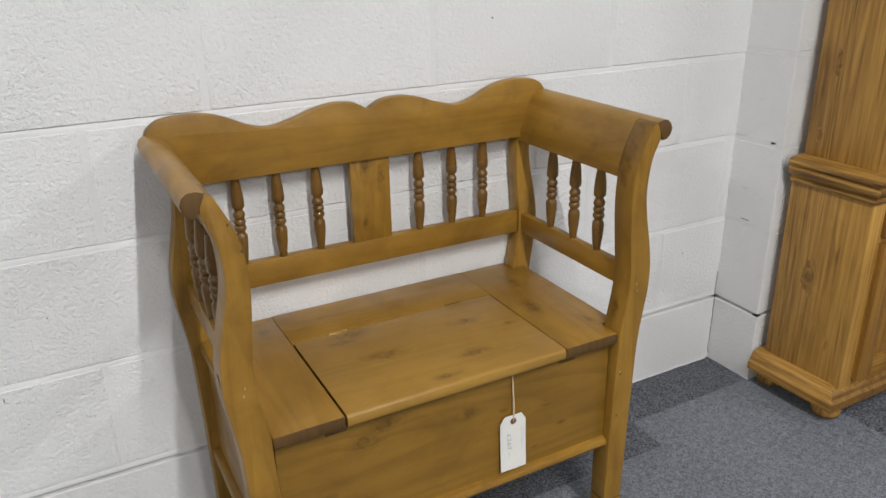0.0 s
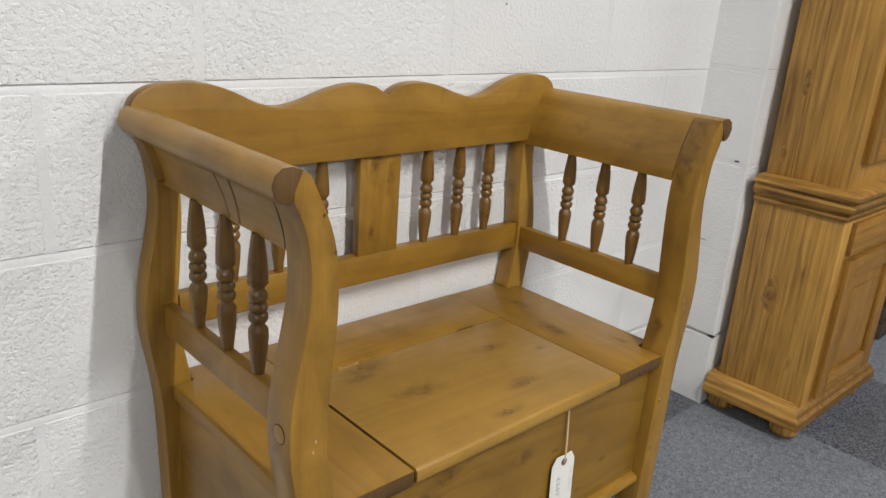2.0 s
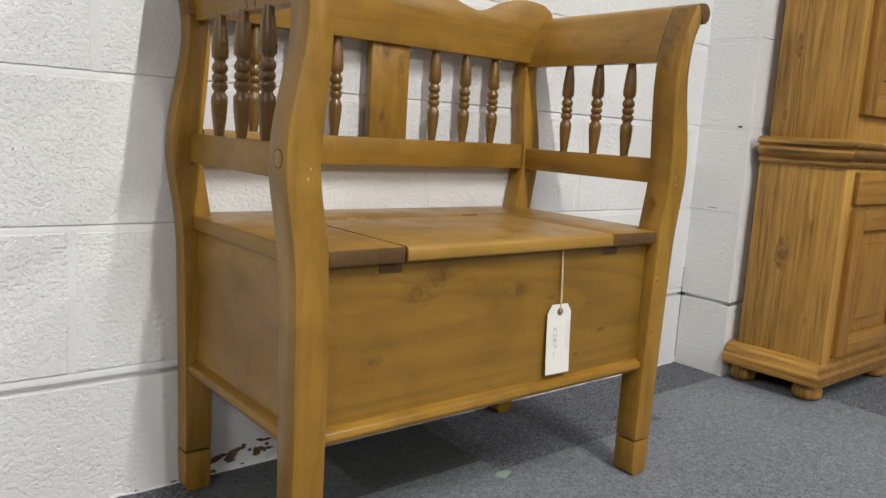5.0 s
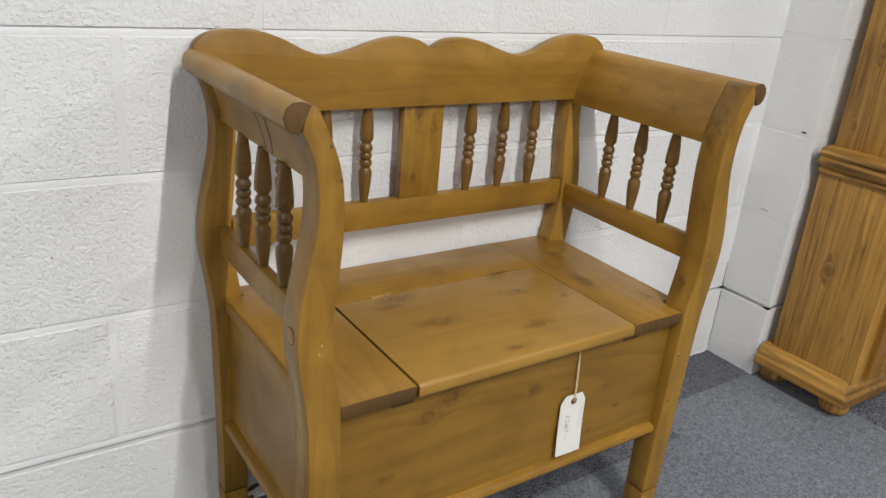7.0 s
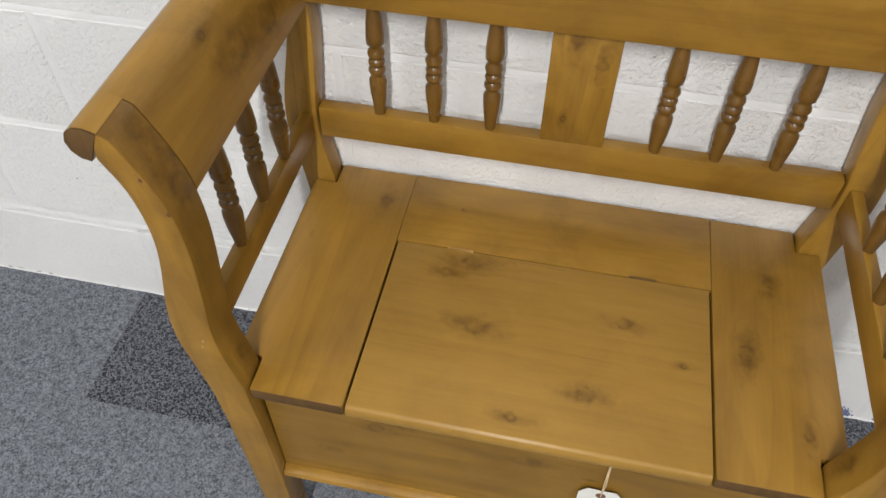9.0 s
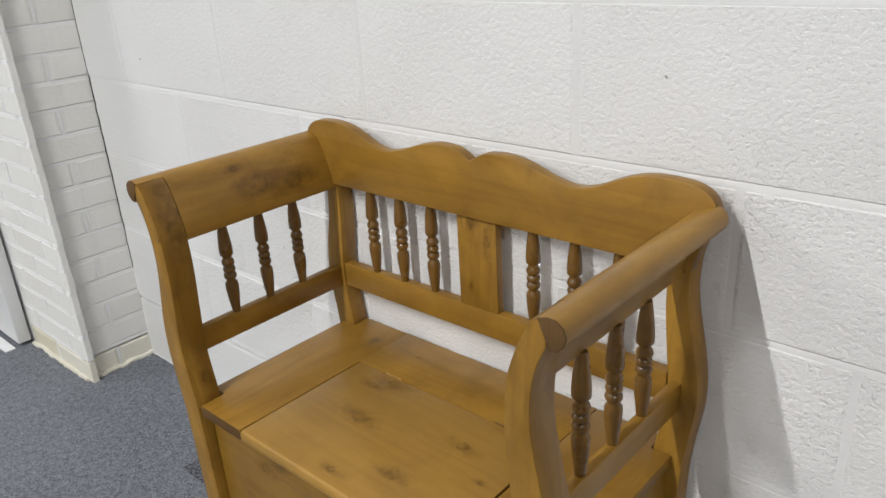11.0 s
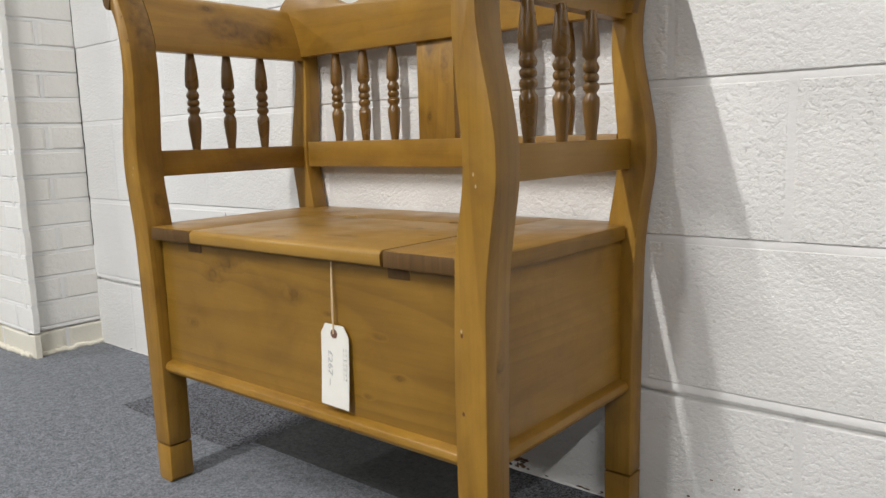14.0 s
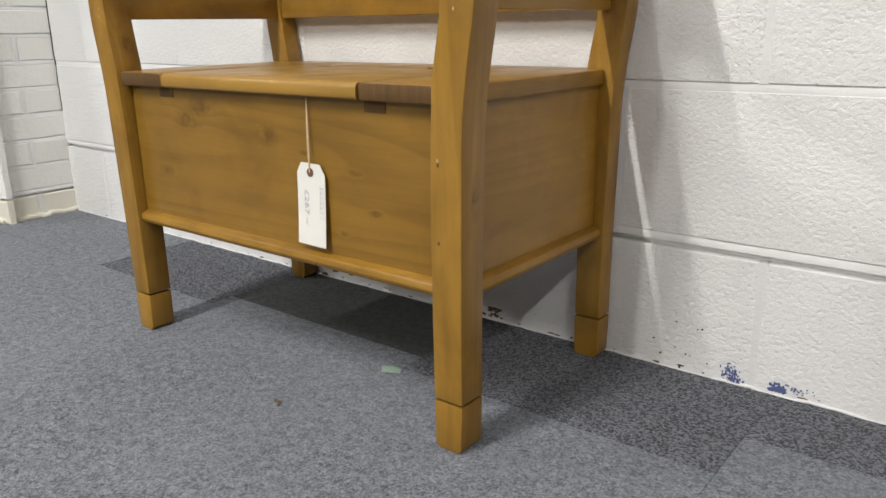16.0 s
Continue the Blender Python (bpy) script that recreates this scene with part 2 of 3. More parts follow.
def paint_mat(name, base, tint, pits, fine=1.0, rough=0.55, relief=0.8):
    """White masonry paint over rough block or brick: a crusted skin broken by small crevices."""
    m = Mat(name, rough, 0.3)
    p = m.vmath("ADD", m.coords(), m.vmath("MULTIPLY", m.n("CombineXYZ", X=m.rand(), Y=m.rand(), Z=m.rand()).outputs[0], (7.0, 3.0, 5.0)))
    big = m.noise(p, 2.2, 3)
    w = m.vmath("MULTIPLY", p, (0.9, 1.0, 1.05))
    lump = m.noise(w, 150 * fine, 3, 0.55)
    grit = m.noise(w, 380 * fine, 2, 0.6)
    hollow = m.span(m.noise(w, 150 * fine, 2, 0.5), 0.33, 0.45, 1.0, 0.0)
    prick = m.span(m.noise(m.vmath("ADD", w, (3.0, 1.0, 2.0)), 330 * fine, 1, 0.5), 0.28, 0.38, 1.0, 0.0)
    swell = m.noise(p, 18, 2)
    c = m.mix(m.span(big, 0.35, 0.7), base, tint)
    speck = m.math("MULTIPLY", m.span(m.voronoi(p, 11), 0.0, 0.035, 1.0, 0.0), m.span(m.noise(p, 4), 0.52, 0.62))
    c = m.mix(m.math("MULTIPLY", speck, 0.5), c, (0.28, 0.26, 0.24))
    m.color(c)
    bare = m.math("MULTIPLY", m.span(m.noise(p, 4.5, 2), 0.36, 0.60, 0.4, 1.0), pits)
    h = m.math("ADD", m.math("MULTIPLY", lump, 1.0), m.math("MULTIPLY", grit, 0.22))
    h = m.math("SUBTRACT", h, m.math("MULTIPLY", m.math("ADD", m.math("MULTIPLY", hollow, 0.2), m.math("MULTIPLY", prick, 0.45)), bare))
    h = m.math("ADD", h, m.math("MULTIPLY", swell, 0.9))
    m.bump(h, relief, 0.0026)
    return m.m


BLOCK_PAINT = paint_mat("painted_blockwork", (0.81, 0.805, 0.79), (0.77, 0.763, 0.742), 0.85, relief=0.9)
BRICK_PAINT = paint_mat("painted_brick", (0.80, 0.79, 0.755), (0.76, 0.745, 0.70), 0.2, 0.6, relief=0.65)
BRICK_CREAM = paint_mat("cream_painted_brick", (0.76, 0.735, 0.65), (0.66, 0.615, 0.48), 0.3, 0.6, relief=0.5)
MORTAR_PAINT = paint_mat("painted_mortar", (0.78, 0.775, 0.765), (0.75, 0.745, 0.73), 0.15, 0.8, relief=0.4)
PLAIN_WHITE = paint_mat("white_gloss_paint", (0.78, 0.78, 0.775), (0.75, 0.75, 0.745), 0.0, 0.3, 0.4, relief=0.1)


def carpet_mat(name, a, b, loops, contrast, scale, rise, sheen):
    """Carpet: loops blends from a felted pile (0) to distinct speckled loops (1)."""
    m = Mat(name, 0.95, 0.1)
    m.b.inputs["Sheen Weight"].default_value = sheen
    m.b.inputs["Sheen Roughness"].default_value = 0.45
    p = m.coords()
    tuft = m.n("TexVoronoi", Vector=p, Scale=scale)
    shade = m.n("SeparateXYZ", Vector=tuft.outputs["Color"]).outputs[0]
    fibre = m.noise(p, scale * 0.5, 3, 0.7, 0.8)
    felt = m.noise(p, 70, 5, 0.72, 0.6)
    patch = m.noise(p, 9, 4, 0.6)
    wide = m.noise(p, 1.6, 2)
    v = m.math("ADD", m.math("MULTIPLY", m.math("SUBTRACT", shade, 0.5), contrast * loops), 0.5)
    v = m.math("ADD", v, m.math("MULTIPLY", m.math("SUBTRACT", fibre, 0.5), contrast * 1.3))
    v = m.math("ADD", v, m.math("MULTIPLY", m.math("SUBTRACT", felt, 0.5), contrast * (1.5 - loops)))
    c = m.ramp(v, (0.05, a), (0.95, b))
    c = m.mix(m.span(patch, 0.3, 0.7, 0.0, 0.3), c, tuple(0.5 * (x + y) * 0.85 for x, y in zip(a, b)))
    c = m.mix(m.span(wide, 0.4, 0.65, 0.0, 0.18), c, b)
    m.color(c)
    m.bump(m.math("ADD", m.math("MULTIPLY", fibre, 0.8), m.math("SUBTRACT", m.math("MULTIPLY", felt, 0.6), m.math("MULTIPLY", tuft.outputs["Distance"], loops))), 0.7, rise)
    return m.m


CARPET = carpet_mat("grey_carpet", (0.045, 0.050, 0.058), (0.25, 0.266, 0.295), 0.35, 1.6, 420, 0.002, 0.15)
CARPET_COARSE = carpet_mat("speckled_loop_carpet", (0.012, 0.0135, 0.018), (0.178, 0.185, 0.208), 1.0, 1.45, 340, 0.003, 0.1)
# Darker, flatter pile for the one tile below the seat.
CARPET_SMOOTH = carpet_mat("smooth_dark_grey_carpet", (0.036, 0.039, 0.040), (0.14, 0.147, 0.148), 0.2, 1.0, 380, 0.001, 0.0)


def plain(name, c, rough=0.5, metal=0.0, vary=0.12, scale=30):
    m = Mat(name, rough)
    n = m.noise(m.coords(), scale, 3)
    m.color(m.mix(m.span(n, 0.3, 0.7), tuple(x * (1 - vary) for x in c), tuple(min(1, x * (1 + vary)) for x in c)))
    m.b.inputs["Metallic"].default_value = metal
    m.bump(n, 0.1, 0.001)
    return m.m


CARD = plain("manila_card", (0.74, 0.72, 0.66), 0.7, vary=0.03)
EYELET = plain("brown_fibre", (0.16, 0.075, 0.05), 0.6)
STRING = plain("cotton_string", (0.62, 0.47, 0.28), 0.8, scale=300)
INK = plain("faint_ink", (0.46, 0.46, 0.44), 0.7)
INK_FAINT = plain("fainter_ink", (0.64, 0.635, 0.59), 0.7)
FILLER = plain("pale_filler", (0.46, 0.35, 0.2), 0.7)
BRASS = plain("brass", (0.75, 0.55, 0.25), 0.3, 1.0)
# Right hinge: darker, rougher brass than the left one.
DULL_BRASS = plain("darker_brass", (0.22, 0.14, 0.06), 0.5, 0.8)
RUST = plain("rusty_nail", (0.12, 0.05, 0.02), 0.8)
DARK_GAP = plain("dark_gap", (0.02, 0.018, 0.016), 0.9)
BLUE = plain("blue_paint", (0.10, 0.125, 0.27), 0.6)
GREEN_PAPER = plain("green_paper", (0.27, 0.37, 0.29), 0.8)
DIRT = plain("dark_dirt", (0.14, 0.085, 0.05), 0.95, vary=0.5, scale=90)
# Unseen room shell: pale ceiling to bounce light, dark walls to limit fill.
CEILING_WHITE = plain("ceiling_white", (0.7, 0.7, 0.685), 0.8, vary=0.04)
FAR_WALL = plain("far_wall_paint", (0.13, 0.125, 0.115), 0.8, vary=0.2, scale=2)
# Glow of the unseen tubes, added beside the area lamps for ceiling bounce.
TUBE_GLOW = Mat("lit_fluorescent_glass", 0.3)
TUBE_GLOW.b.inputs["Emission Color"].default_value = (1.0, 0.98, 0.95, 1)
TUBE_GLOW.b.inputs["Emission Strength"].default_value = 60
TUBE_GLOW = TUBE_GLOW.m
WHITE_STEEL = plain("white_enamel", (0.8, 0.8, 0.8), 0.4, vary=0.02)
DARK_WOOD = plain("dark_stained_wood", (0.06, 0.035, 0.02), 0.5, vary=0.3)

# ---- builders ----


def mesh_from(name, bm, mats, smooth=35):
    me = bpy.data.meshes.new(name)
    bmesh.ops.recalc_face_normals(bm, faces=bm.faces[:])
    for f in bm.faces:
        f.smooth = True
    bm.to_mesh(me)
    bm.free()
    me.set_sharp_from_angle(angle=radians(smooth))
    for m in mats if isinstance(mats, (list, tuple)) else [mats]:
        me.materials.append(m)
    return me


def part(name, bm, material, parent, label="", smooth=35):
    ob = new(name, mesh_from(name, bm, material, smooth))
    if parent is not None:
        ob.parent = parent
    return tagged(ob, label)


def thing(name, label, category, group="", kind=""):
    return tagged(new(name), label, category, group, kind)


def prism(outline, axis, a, b, bevel=0.0, seg=2):
    """A solid with this outline in the other two axes (in order), from a to b along axis."""
    bm = bmesh.new()
    order = [i for i in range(3) if i != axis]

    def at(p, w):
        v = [0, 0, 0]
        v[order[0]], v[order[1]], v[axis] = p[0], p[1], w
        return bm.verts.new(v)

    lo, hi = [at(p, a) for p in outline], [at(p, b) for p in outline]
    caps = [bm.faces.new(lo), bm.faces.new(hi)]
    for i in range(len(lo)):
        j = (i + 1) % len(lo)
        bm.faces.new((lo[i], lo[j], hi[j], hi[i]))
    bmesh.ops.recalc_face_normals(bm, faces=bm.faces[:])
    if bevel:
        bm.normal_update()
        sharp = [e for e in bm.edges if len(e.link_faces) == 2 and e.calc_face_angle() > radians(30)]
        bmesh.ops.bevel(bm, geom=sharp, offset=bevel, segments=seg, profile=0.5, affect="EDGES", clamp_overlap=True)
    return bm


def box(x0, x1, y0, y1, z0, z1, bevel=0.0, seg=2):
    return prism([(x0, y0), (x1, y0), (x1, y1), (x0, y1)], 2, z0, z1, bevel, seg)


def flip(points, s):
    return [(s * x, z) for x, z in points]


def curve_through(points, steps=5):
    """Catmull-Rom points through an open line of 2D points."""
    out = []
    pts = [points[0]] + list(points) + [points[-1]]
    for i in range(1, len(pts) - 2):
        p0, p1, p2, p3 = pts[i - 1 : i + 3]
        for k in range(steps):
            t = k / steps
            out.append(tuple(0.5 * (2 * b + (c - a) * t + (2 * a - 5 * b + 4 * c - d) * t * t + (3 * b - a - 3 * c + d) * t ** 3)
                             for a, b, c, d in zip(p0, p1, p2, p3)))
    out.append(tuple(points[-1]))
    return out


def lathe(profile, turns=20):
    """A turned solid about z from (radius, z) points."""
    bm = bmesh.new()
    rings = []
    for r, z in profile:
        rings.append([bm.verts.new((r * math.cos(2 * math.pi * k / turns), r * math.sin(2 * math.pi * k / turns), z)) for k in range(turns)])
    for a, b in zip(rings, rings[1:]):
        for k in range(turns):
            j = (k + 1) % turns
            bm.faces.new((a[k], a[j], b[j], b[k]))
    bm.faces.new(rings[0])
    bm.faces.new(rings[-1])
    return bm


def tube(points, r, turns=8):
    bm = bmesh.new()
    rings = []
    for i, p in enumerate(points):
        d = (Vector(points[min(i + 1, len(points) - 1)]) - Vector(points[max(i - 1, 0)])).normalized()
        u = d.orthogonal().normalized()
        v = d.cross(u)
        rings.append([bm.verts.new(Vector(p) + r * (math.cos(2 * math.pi * k / turns) * u + math.sin(2 * math.pi * k / turns) * v)) for k in range(turns)])
    for a, b in zip(rings, rings[1:]):
        for k in range(turns):
            j = (k + 1) % turns
            bm.faces.new((a[k], a[j], b[j], b[k]))
    bm.faces.new(rings[0])
    bm.faces.new(rings[-1])
    return bm


# ---- structure ----
LEFT, RIGHT, BACK, FRONT = -5.2, 5.2, 0.02, -9.0
PIL_L, PIL_L_Y = -1.400, -0.208
PIL_R, PIL_R_Y = 1.051, -0.147
COURSE, J0 = 0.225, 0.216

floor = tagged(part("floor", box(LEFT, RIGHT, FRONT, 0.3, -0.1, -0.006), CARPET, None), "grey office carpet laid in tiles over the whole floor", "floor", kind="structure")
tagged(part("ceiling", box(LEFT, RIGHT, FRONT, 0.3, CEIL, CEIL + 0.1), CEILING_WHITE, None), "unseen plain white ceiling", "ceiling", kind="structure")
wall_north = tagged(part("wall_north", box(LEFT, RIGHT, 0.014, 0.25, -0.05, CEIL), MORTAR_PAINT, None),
                    "white painted concrete block wall with recessed joints", "wall", kind="structure")
tagged(part("wall_south", box(LEFT, RIGHT, FRONT - 0.2, FRONT, -0.05, CEIL), FAR_WALL, None), "unseen dull wall closing the back of the room", "wall", kind="structure")
tagged(part("wall_west", box(LEFT - 0.2, LEFT, FRONT, 0.25, -0.05, CEIL), FAR_WALL, None), "unseen dull side wall", "wall", kind="structure")
tagged(part("wall_east", box(RIGHT, RIGHT + 0.2, FRONT, 0.25, -0.05, CEIL), FAR_WALL, None), "unseen dull far side wall", "wall", kind="structure")

# ---- the settle ----
INNER = [(0.327, 0), (0.327, 0.2), (0.328, 0.33), (0.332, 0.43), (0.333, 0.46), (0.338, 0.49), (0.346, 0.5387), (0.347, 0.5825), (0.342, 0.636), (0.337, 0.706), (0.34, 0.761), (0.351, 0.801), (0.372, 0.846)]
OUTER = [(0.391, 0.822), (0.376, 0.786), (0.37, 0.741), (0.373, 0.696), (0.387, 0.6263), (0.393, 0.5825), (0.3925, 0.5387), (0.385, 0.49), (0.379, 0.445), (0.376, 0.4), (0.374, 0.31), (0.372, 0.21), (0.37, 0)]
ROLL = [(0.381, 0.851), (0.392, 0.8545), (0.402, 0.854), (0.41, 0.848), (0.4135, 0.838), (0.411, 0.828), (0.404, 0.821), (0.395, 0.819)]
inner, outer = curve_through(INNER, 4), curve_through(OUTER, 4)
Y_FRONT, Y_LEG = -0.408, -0.361
SEAT, SEAT_T = 0.458, 0.022
FOOT = 0.067

settle = thing("settle_bench", "small waxed pine hall settle with turned spindles and box seat", "bench")


def leg_front(z):
    """The front legs are planed back a little towards the foot."""
    return Y_FRONT + 0.003 * min(1.0, max(0.0, 1 - (z - 0.07) / 0.33))


def planed(bm):
    for v in bm.verts:
        if v.co.y < -0.39:
            v.co.y += leg_front(v.co.z) - Y_FRONT
    return bm


def lower(points, z):
    return [p for p in points if p[1] >= z]


for s in (-1, 1):
    upper = flip([(0.327, FOOT + 0.002)] + lower(inner, FOOT + 0.01) + [(0.381, 0.8509), (0.387, 0.8495)] + lower(outer, FOOT + 0.01) + [(0.371, FOOT + 0.002)], s)
    leg = part("leg", planed(prism(upper, 1, Y_FRONT, Y_LEG, 0.0022)), PINE_LEG, settle)
    part("foot", planed(prism(flip([(0.328, 0.006), (0.333, 0.0), (0.364, 0.0), (0.369, 0.006), (0.371, FOOT), (0.327, FOOT)], s), 1, Y_FRONT, Y_LEG, 0.002)), PINE[2], leg)
    upper = flip([(0.327, FOOT + 0.002)] + lower(inner, FOOT + 0.01) + [(0.383, 0.844)] + lower(outer, FOOT + 0.01) + [(0.371, FOOT + 0.002)], s)
    leg = part("leg", prism(upper, 1, -0.042, -0.005, 0.003), PINE_LEG, settle)
    part("foot", prism(flip([(0.328, 0.006), (0.333, 0.0), (0.364, 0.0), (0.369, 0.006), (0.371, FOOT), (0.327, FOOT)], s), 1, -0.042, -0.005, 0.002), PINE[2], leg)
    part("arm_roll", prism(flip(ROLL, s), 1, Y_FRONT + 0.001, Y_LEG), PINE_ARM, settle)
    part("roll_end", prism(flip(ROLL, s), 1, Y_FRONT - 0.0008, Y_FRONT + 0.001, 0.0007), PINE_ENDGRAIN, settle, "dark end grain of the arm roll")
    # rolled arm board
    up = [p for p in inner if p[1] > 0.751]
    face = [(0.3395, 0.751)] + up
    back = [(x + 0.021, z - 0.004) for x, z in reversed(up) if z < 0.818] + [(0.3605, 0.751)]
    arm = part("arm_board", prism(flip(face + ROLL + [(0.391, 0.82)] + back, s), 1, Y_LEG, -0.0405), PINE_ARM, settle)
    part("arm_rail", box(min(s * 0.353, s * 0.369), max(s * 0.353, s * 0.369), Y_LEG + 0.001, -0.043, 0.540, 0.584, 0.002), PINE[1], settle)

for x, z in ((-0.362, 0.557), (-0.365, 0.545), (0.363, 0.553), (0.366, 0.54), (0.3405, 0.374)):
    plug = part("filler_spot", lathe([(0.0003, 0.0), (0.0014, 0.0002), (0.0011, 0.0005), (0.0003, 0.0006)], 10), FILLER, settle, "pale filler in a nail hole")
    plug.matrix_basis = pose(x, leg_front(z) + 0.0004, z, 90) @ Matrix.Diagonal((1.0, 1.9, 1.0, 1.0))
curve_z, curve_x = zip(*sorted((z - 0.004, x + 0.021) for x, z in inner if 0.751 < z < 0.818))


def arm_seam(name, side, y0, y1, r, mat, label, sink=0.85):
    """A dark shallow line down the hollow outer face of an arm board."""
    pts = []
    for k in range(13):
        z = 0.754 + 0.058 * k / 12
        pts.append((side * (np.interp(z, curve_z, curve_x) - sink * r), y0 + (y1 - y0) * k / 12, z))
    part(name, tube(pts, r, 16), mat, settle, label)


peg = part("peg", lathe([(0.0005, -0.002), (0.0105, -0.002), (0.0105, 0.0004), (0.0095, 0.0008), (0.0005, 0.001)], 22), PINE[1], settle, "round end of a wooden peg")
peg.matrix_basis = pose(-float(np.interp(0.567, *zip(*sorted((z, x) for x, z in outer)))), -0.387, 0.567, 0, -90, 0)


part("peg_joint", tube([(0.0108 * math.cos(2 * math.pi * k / 24), 0.0108 * math.sin(2 * math.pi * k / 24), 0.0) for k in range(25)], 0.0006, 6), DARK_GAP, settle, "thin dark line round the peg").matrix_basis = peg.matrix_basis.copy()
arm_seam("arm_split", -1, -0.223, -0.214, 0.0045, DEEP_GRAIN, "dark split in the arm board")
arm_seam("arm_split", -1, -0.246, -0.250, 0.006, DEEP_GRAIN, "dark split in the arm board")
arm_seam("joint_gap", -1, Y_LEG + 0.014, Y_LEG + 0.011, 0.007, DARK_GAP, "open joint between arm and leg", 0.75)
for x, z in ((-0.357, 0.804), (-0.343, 0.764), (0.341, 0.369), (0.340, 0.275)):
    hole = part("nail_head", lathe([(0.0003, 0.0), (0.0019, 0.0), (0.0014, 0.0003), (0.0003, 0.0004)], 10), RUST, settle, "rusty nail head")
    hole.matrix_basis = pose(x, leg_front(z) + 0.0001, z, 90) @ Matrix.Diagonal((1.0, 1.5, 1.0, 1.0))

SPINDLE = [(0.0062, 0.0), (0.0072, 0.012), (0.0098, 0.036), (0.0108, 0.052), (0.0104, 0.060), (0.0074, 0.0645), (0.0072, 0.067),
           (0.0098, 0.0705), (0.0106, 0.0745), (0.0094, 0.0785), (0.0074, 0.0805), (0.0096, 0.083), (0.0102, 0.0865), (0.0092, 0.090),
           (0.0074, 0.092), (0.0096, 0.095), (0.0106, 0.099), (0.0094, 0.1035), (0.0072, 0.107), (0.0073, 0.110), (0.0108, 0.114),
           (0.0110, 0.124), (0.0098, 0.142), (0.0070, 0.166), (0.0062, 0.172)]


def spindle(x, y, z0, z1):
    k = (z1 - z0) / 0.172
    bm = lathe([(r * 1.08, z * k) for r, z in SPINDLE])
    ob = part("spindle", bm, PINE_SPINDLE, settle, "dark turned spindle", 60)
    ob.location = (x, y, z0)


for x in (0.108, 0.184, 0.259):
    for s in (-1, 1):
        spindle(s * x, -0.030, 0.587, 0.761)
for y in (-0.138, -0.214, -0.289):
    for s in (-1, 1):
        spindle(s * 0.360, y - 0.004 * s, 0.579, 0.753)

# back
CREST = [(0, 0.854), (0.012, 0.862), (0.03, 0.87), (0.06, 0.873), (0.085, 0.871), (0.115, 0.864), (0.15, 0.852), (0.19, 0.844), (0.225, 0.851), (0.26, 0.867), (0.29, 0.877), (0.32, 0.881), (0.355, 0.88), (0.378, 0.875), (0.395, 0.863), (0.402, 0.848)]
half = curve_through(CREST, 3)
tip = [(0.398, 0.83), (0.386, 0.805), (0.376, 0.775), (0.372, 0.758)]
outline = [(-x, z) for x, z in reversed(tip)] + [(-x, z) for x, z in reversed(half)] + half[1:] + tip
part("crest_rail", prism(outline, 1, -0.048, -0.027, 0.0025), PINE[0], settle)
part("back_rail", box(-0.345, 0.345, -0.039, -0.018, 0.541, 0.591, 0.002), PINE[0], settle)
part("back_slat", box(-0.041, 0.041, -0.0385, -0.022, 0.589, 0.761, 0.0015), PINE_SLAT, settle)

# box seat
for s in (-1, 1):
    o = [(0.2145, -0.404), (0.3305, -0.404), (0.3305, -0.356), (0.363, -0.356), (0.363, -0.044), (0.3305, -0.044), (0.3305, -0.006), (0.2145, -0.006)]
    bm = prism(flip(o, s), 2, SEAT - SEAT_T, SEAT, 0.003)
    bm.normal_update()
    for f in bm.faces:
        f.material_index = 1 if f.normal.y < -0.9 and f.calc_center_median().y < -0.39 else 0
    part("seat_end_board", bm, [PINE_END, PINE_ENDGRAIN], settle)
    part("cleat", box(min(s * 0.208, s * 0.245), max(s * 0.208, s * 0.245), -0.3882, -0.14, SEAT - SEAT_T - 0.016, SEAT - SEAT_T - 0.0005, 0.001), PINE_ENDGRAIN, settle, "dark end grain batten")
    part("side_panel", box(min(s * 0.338, s * 0.354), max(s * 0.338, s * 0.354), -0.357, -0.042, 0.212, SEAT - SEAT_T), PINE[1], settle)
    part("side_moulding", prism(flip([(0.340, 0.203), (0.366, 0.203), (0.369, 0.210), (0.366, 0.218), (0.354, 0.223), (0.340, 0.223)], s), 1, -0.3575, -0.0425, 0.001), PINE[1], settle)
nose = [(-0.404, 0.438), (-0.405, 0.442), (-0.405, 0.4515), (-0.4033, 0.4555), (-0.3995, SEAT), (-0.138, SEAT), (-0.138, SEAT - SEAT_T), (-0.400, SEAT - SEAT_T)]
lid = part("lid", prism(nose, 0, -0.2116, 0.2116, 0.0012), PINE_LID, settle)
for x in (-0.124, 0.124):
    part("hinge", box(x - 0.018, x + 0.018, -0.1384, -0.1362, SEAT - 0.012, SEAT + 0.0021, 0.0005), BRASS if x < 0 else DULL_BRASS, lid, "worn brass hinge" if x < 0 else "darker brass hinge")
part("seat_back_board", box(-0.2143, 0.2143, -0.1362, -0.006, SEAT - SEAT_T, SEAT - 0.0002, 0.0006), PINE_BACK, settle)
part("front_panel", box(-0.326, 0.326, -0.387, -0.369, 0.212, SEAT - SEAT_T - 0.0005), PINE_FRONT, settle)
part("front_moulding", prism([(-0.368, 0.203), (-0.397, 0.203), (-0.401, 0.210), (-0.399, 0.218), (-0.388, 0.223), (-0.368, 0.223)], 0, -0.3265, 0.3265, 0.001), PINE[0], settle)
part("back_panel", box(-0.327, 0.327, -0.038, -0.022, 0.212, SEAT - SEAT_T), PINE[0], settle)
part("bottom_board", box(-0.337, 0.337, -0.3675, -0.0385, 0.205, 0.220), PINE[0], settle)

# price tag
tag = thing("price_tag", "off-white card price tag hanging on cotton string", "tag")
TX, TZ = 0.107, 0.334


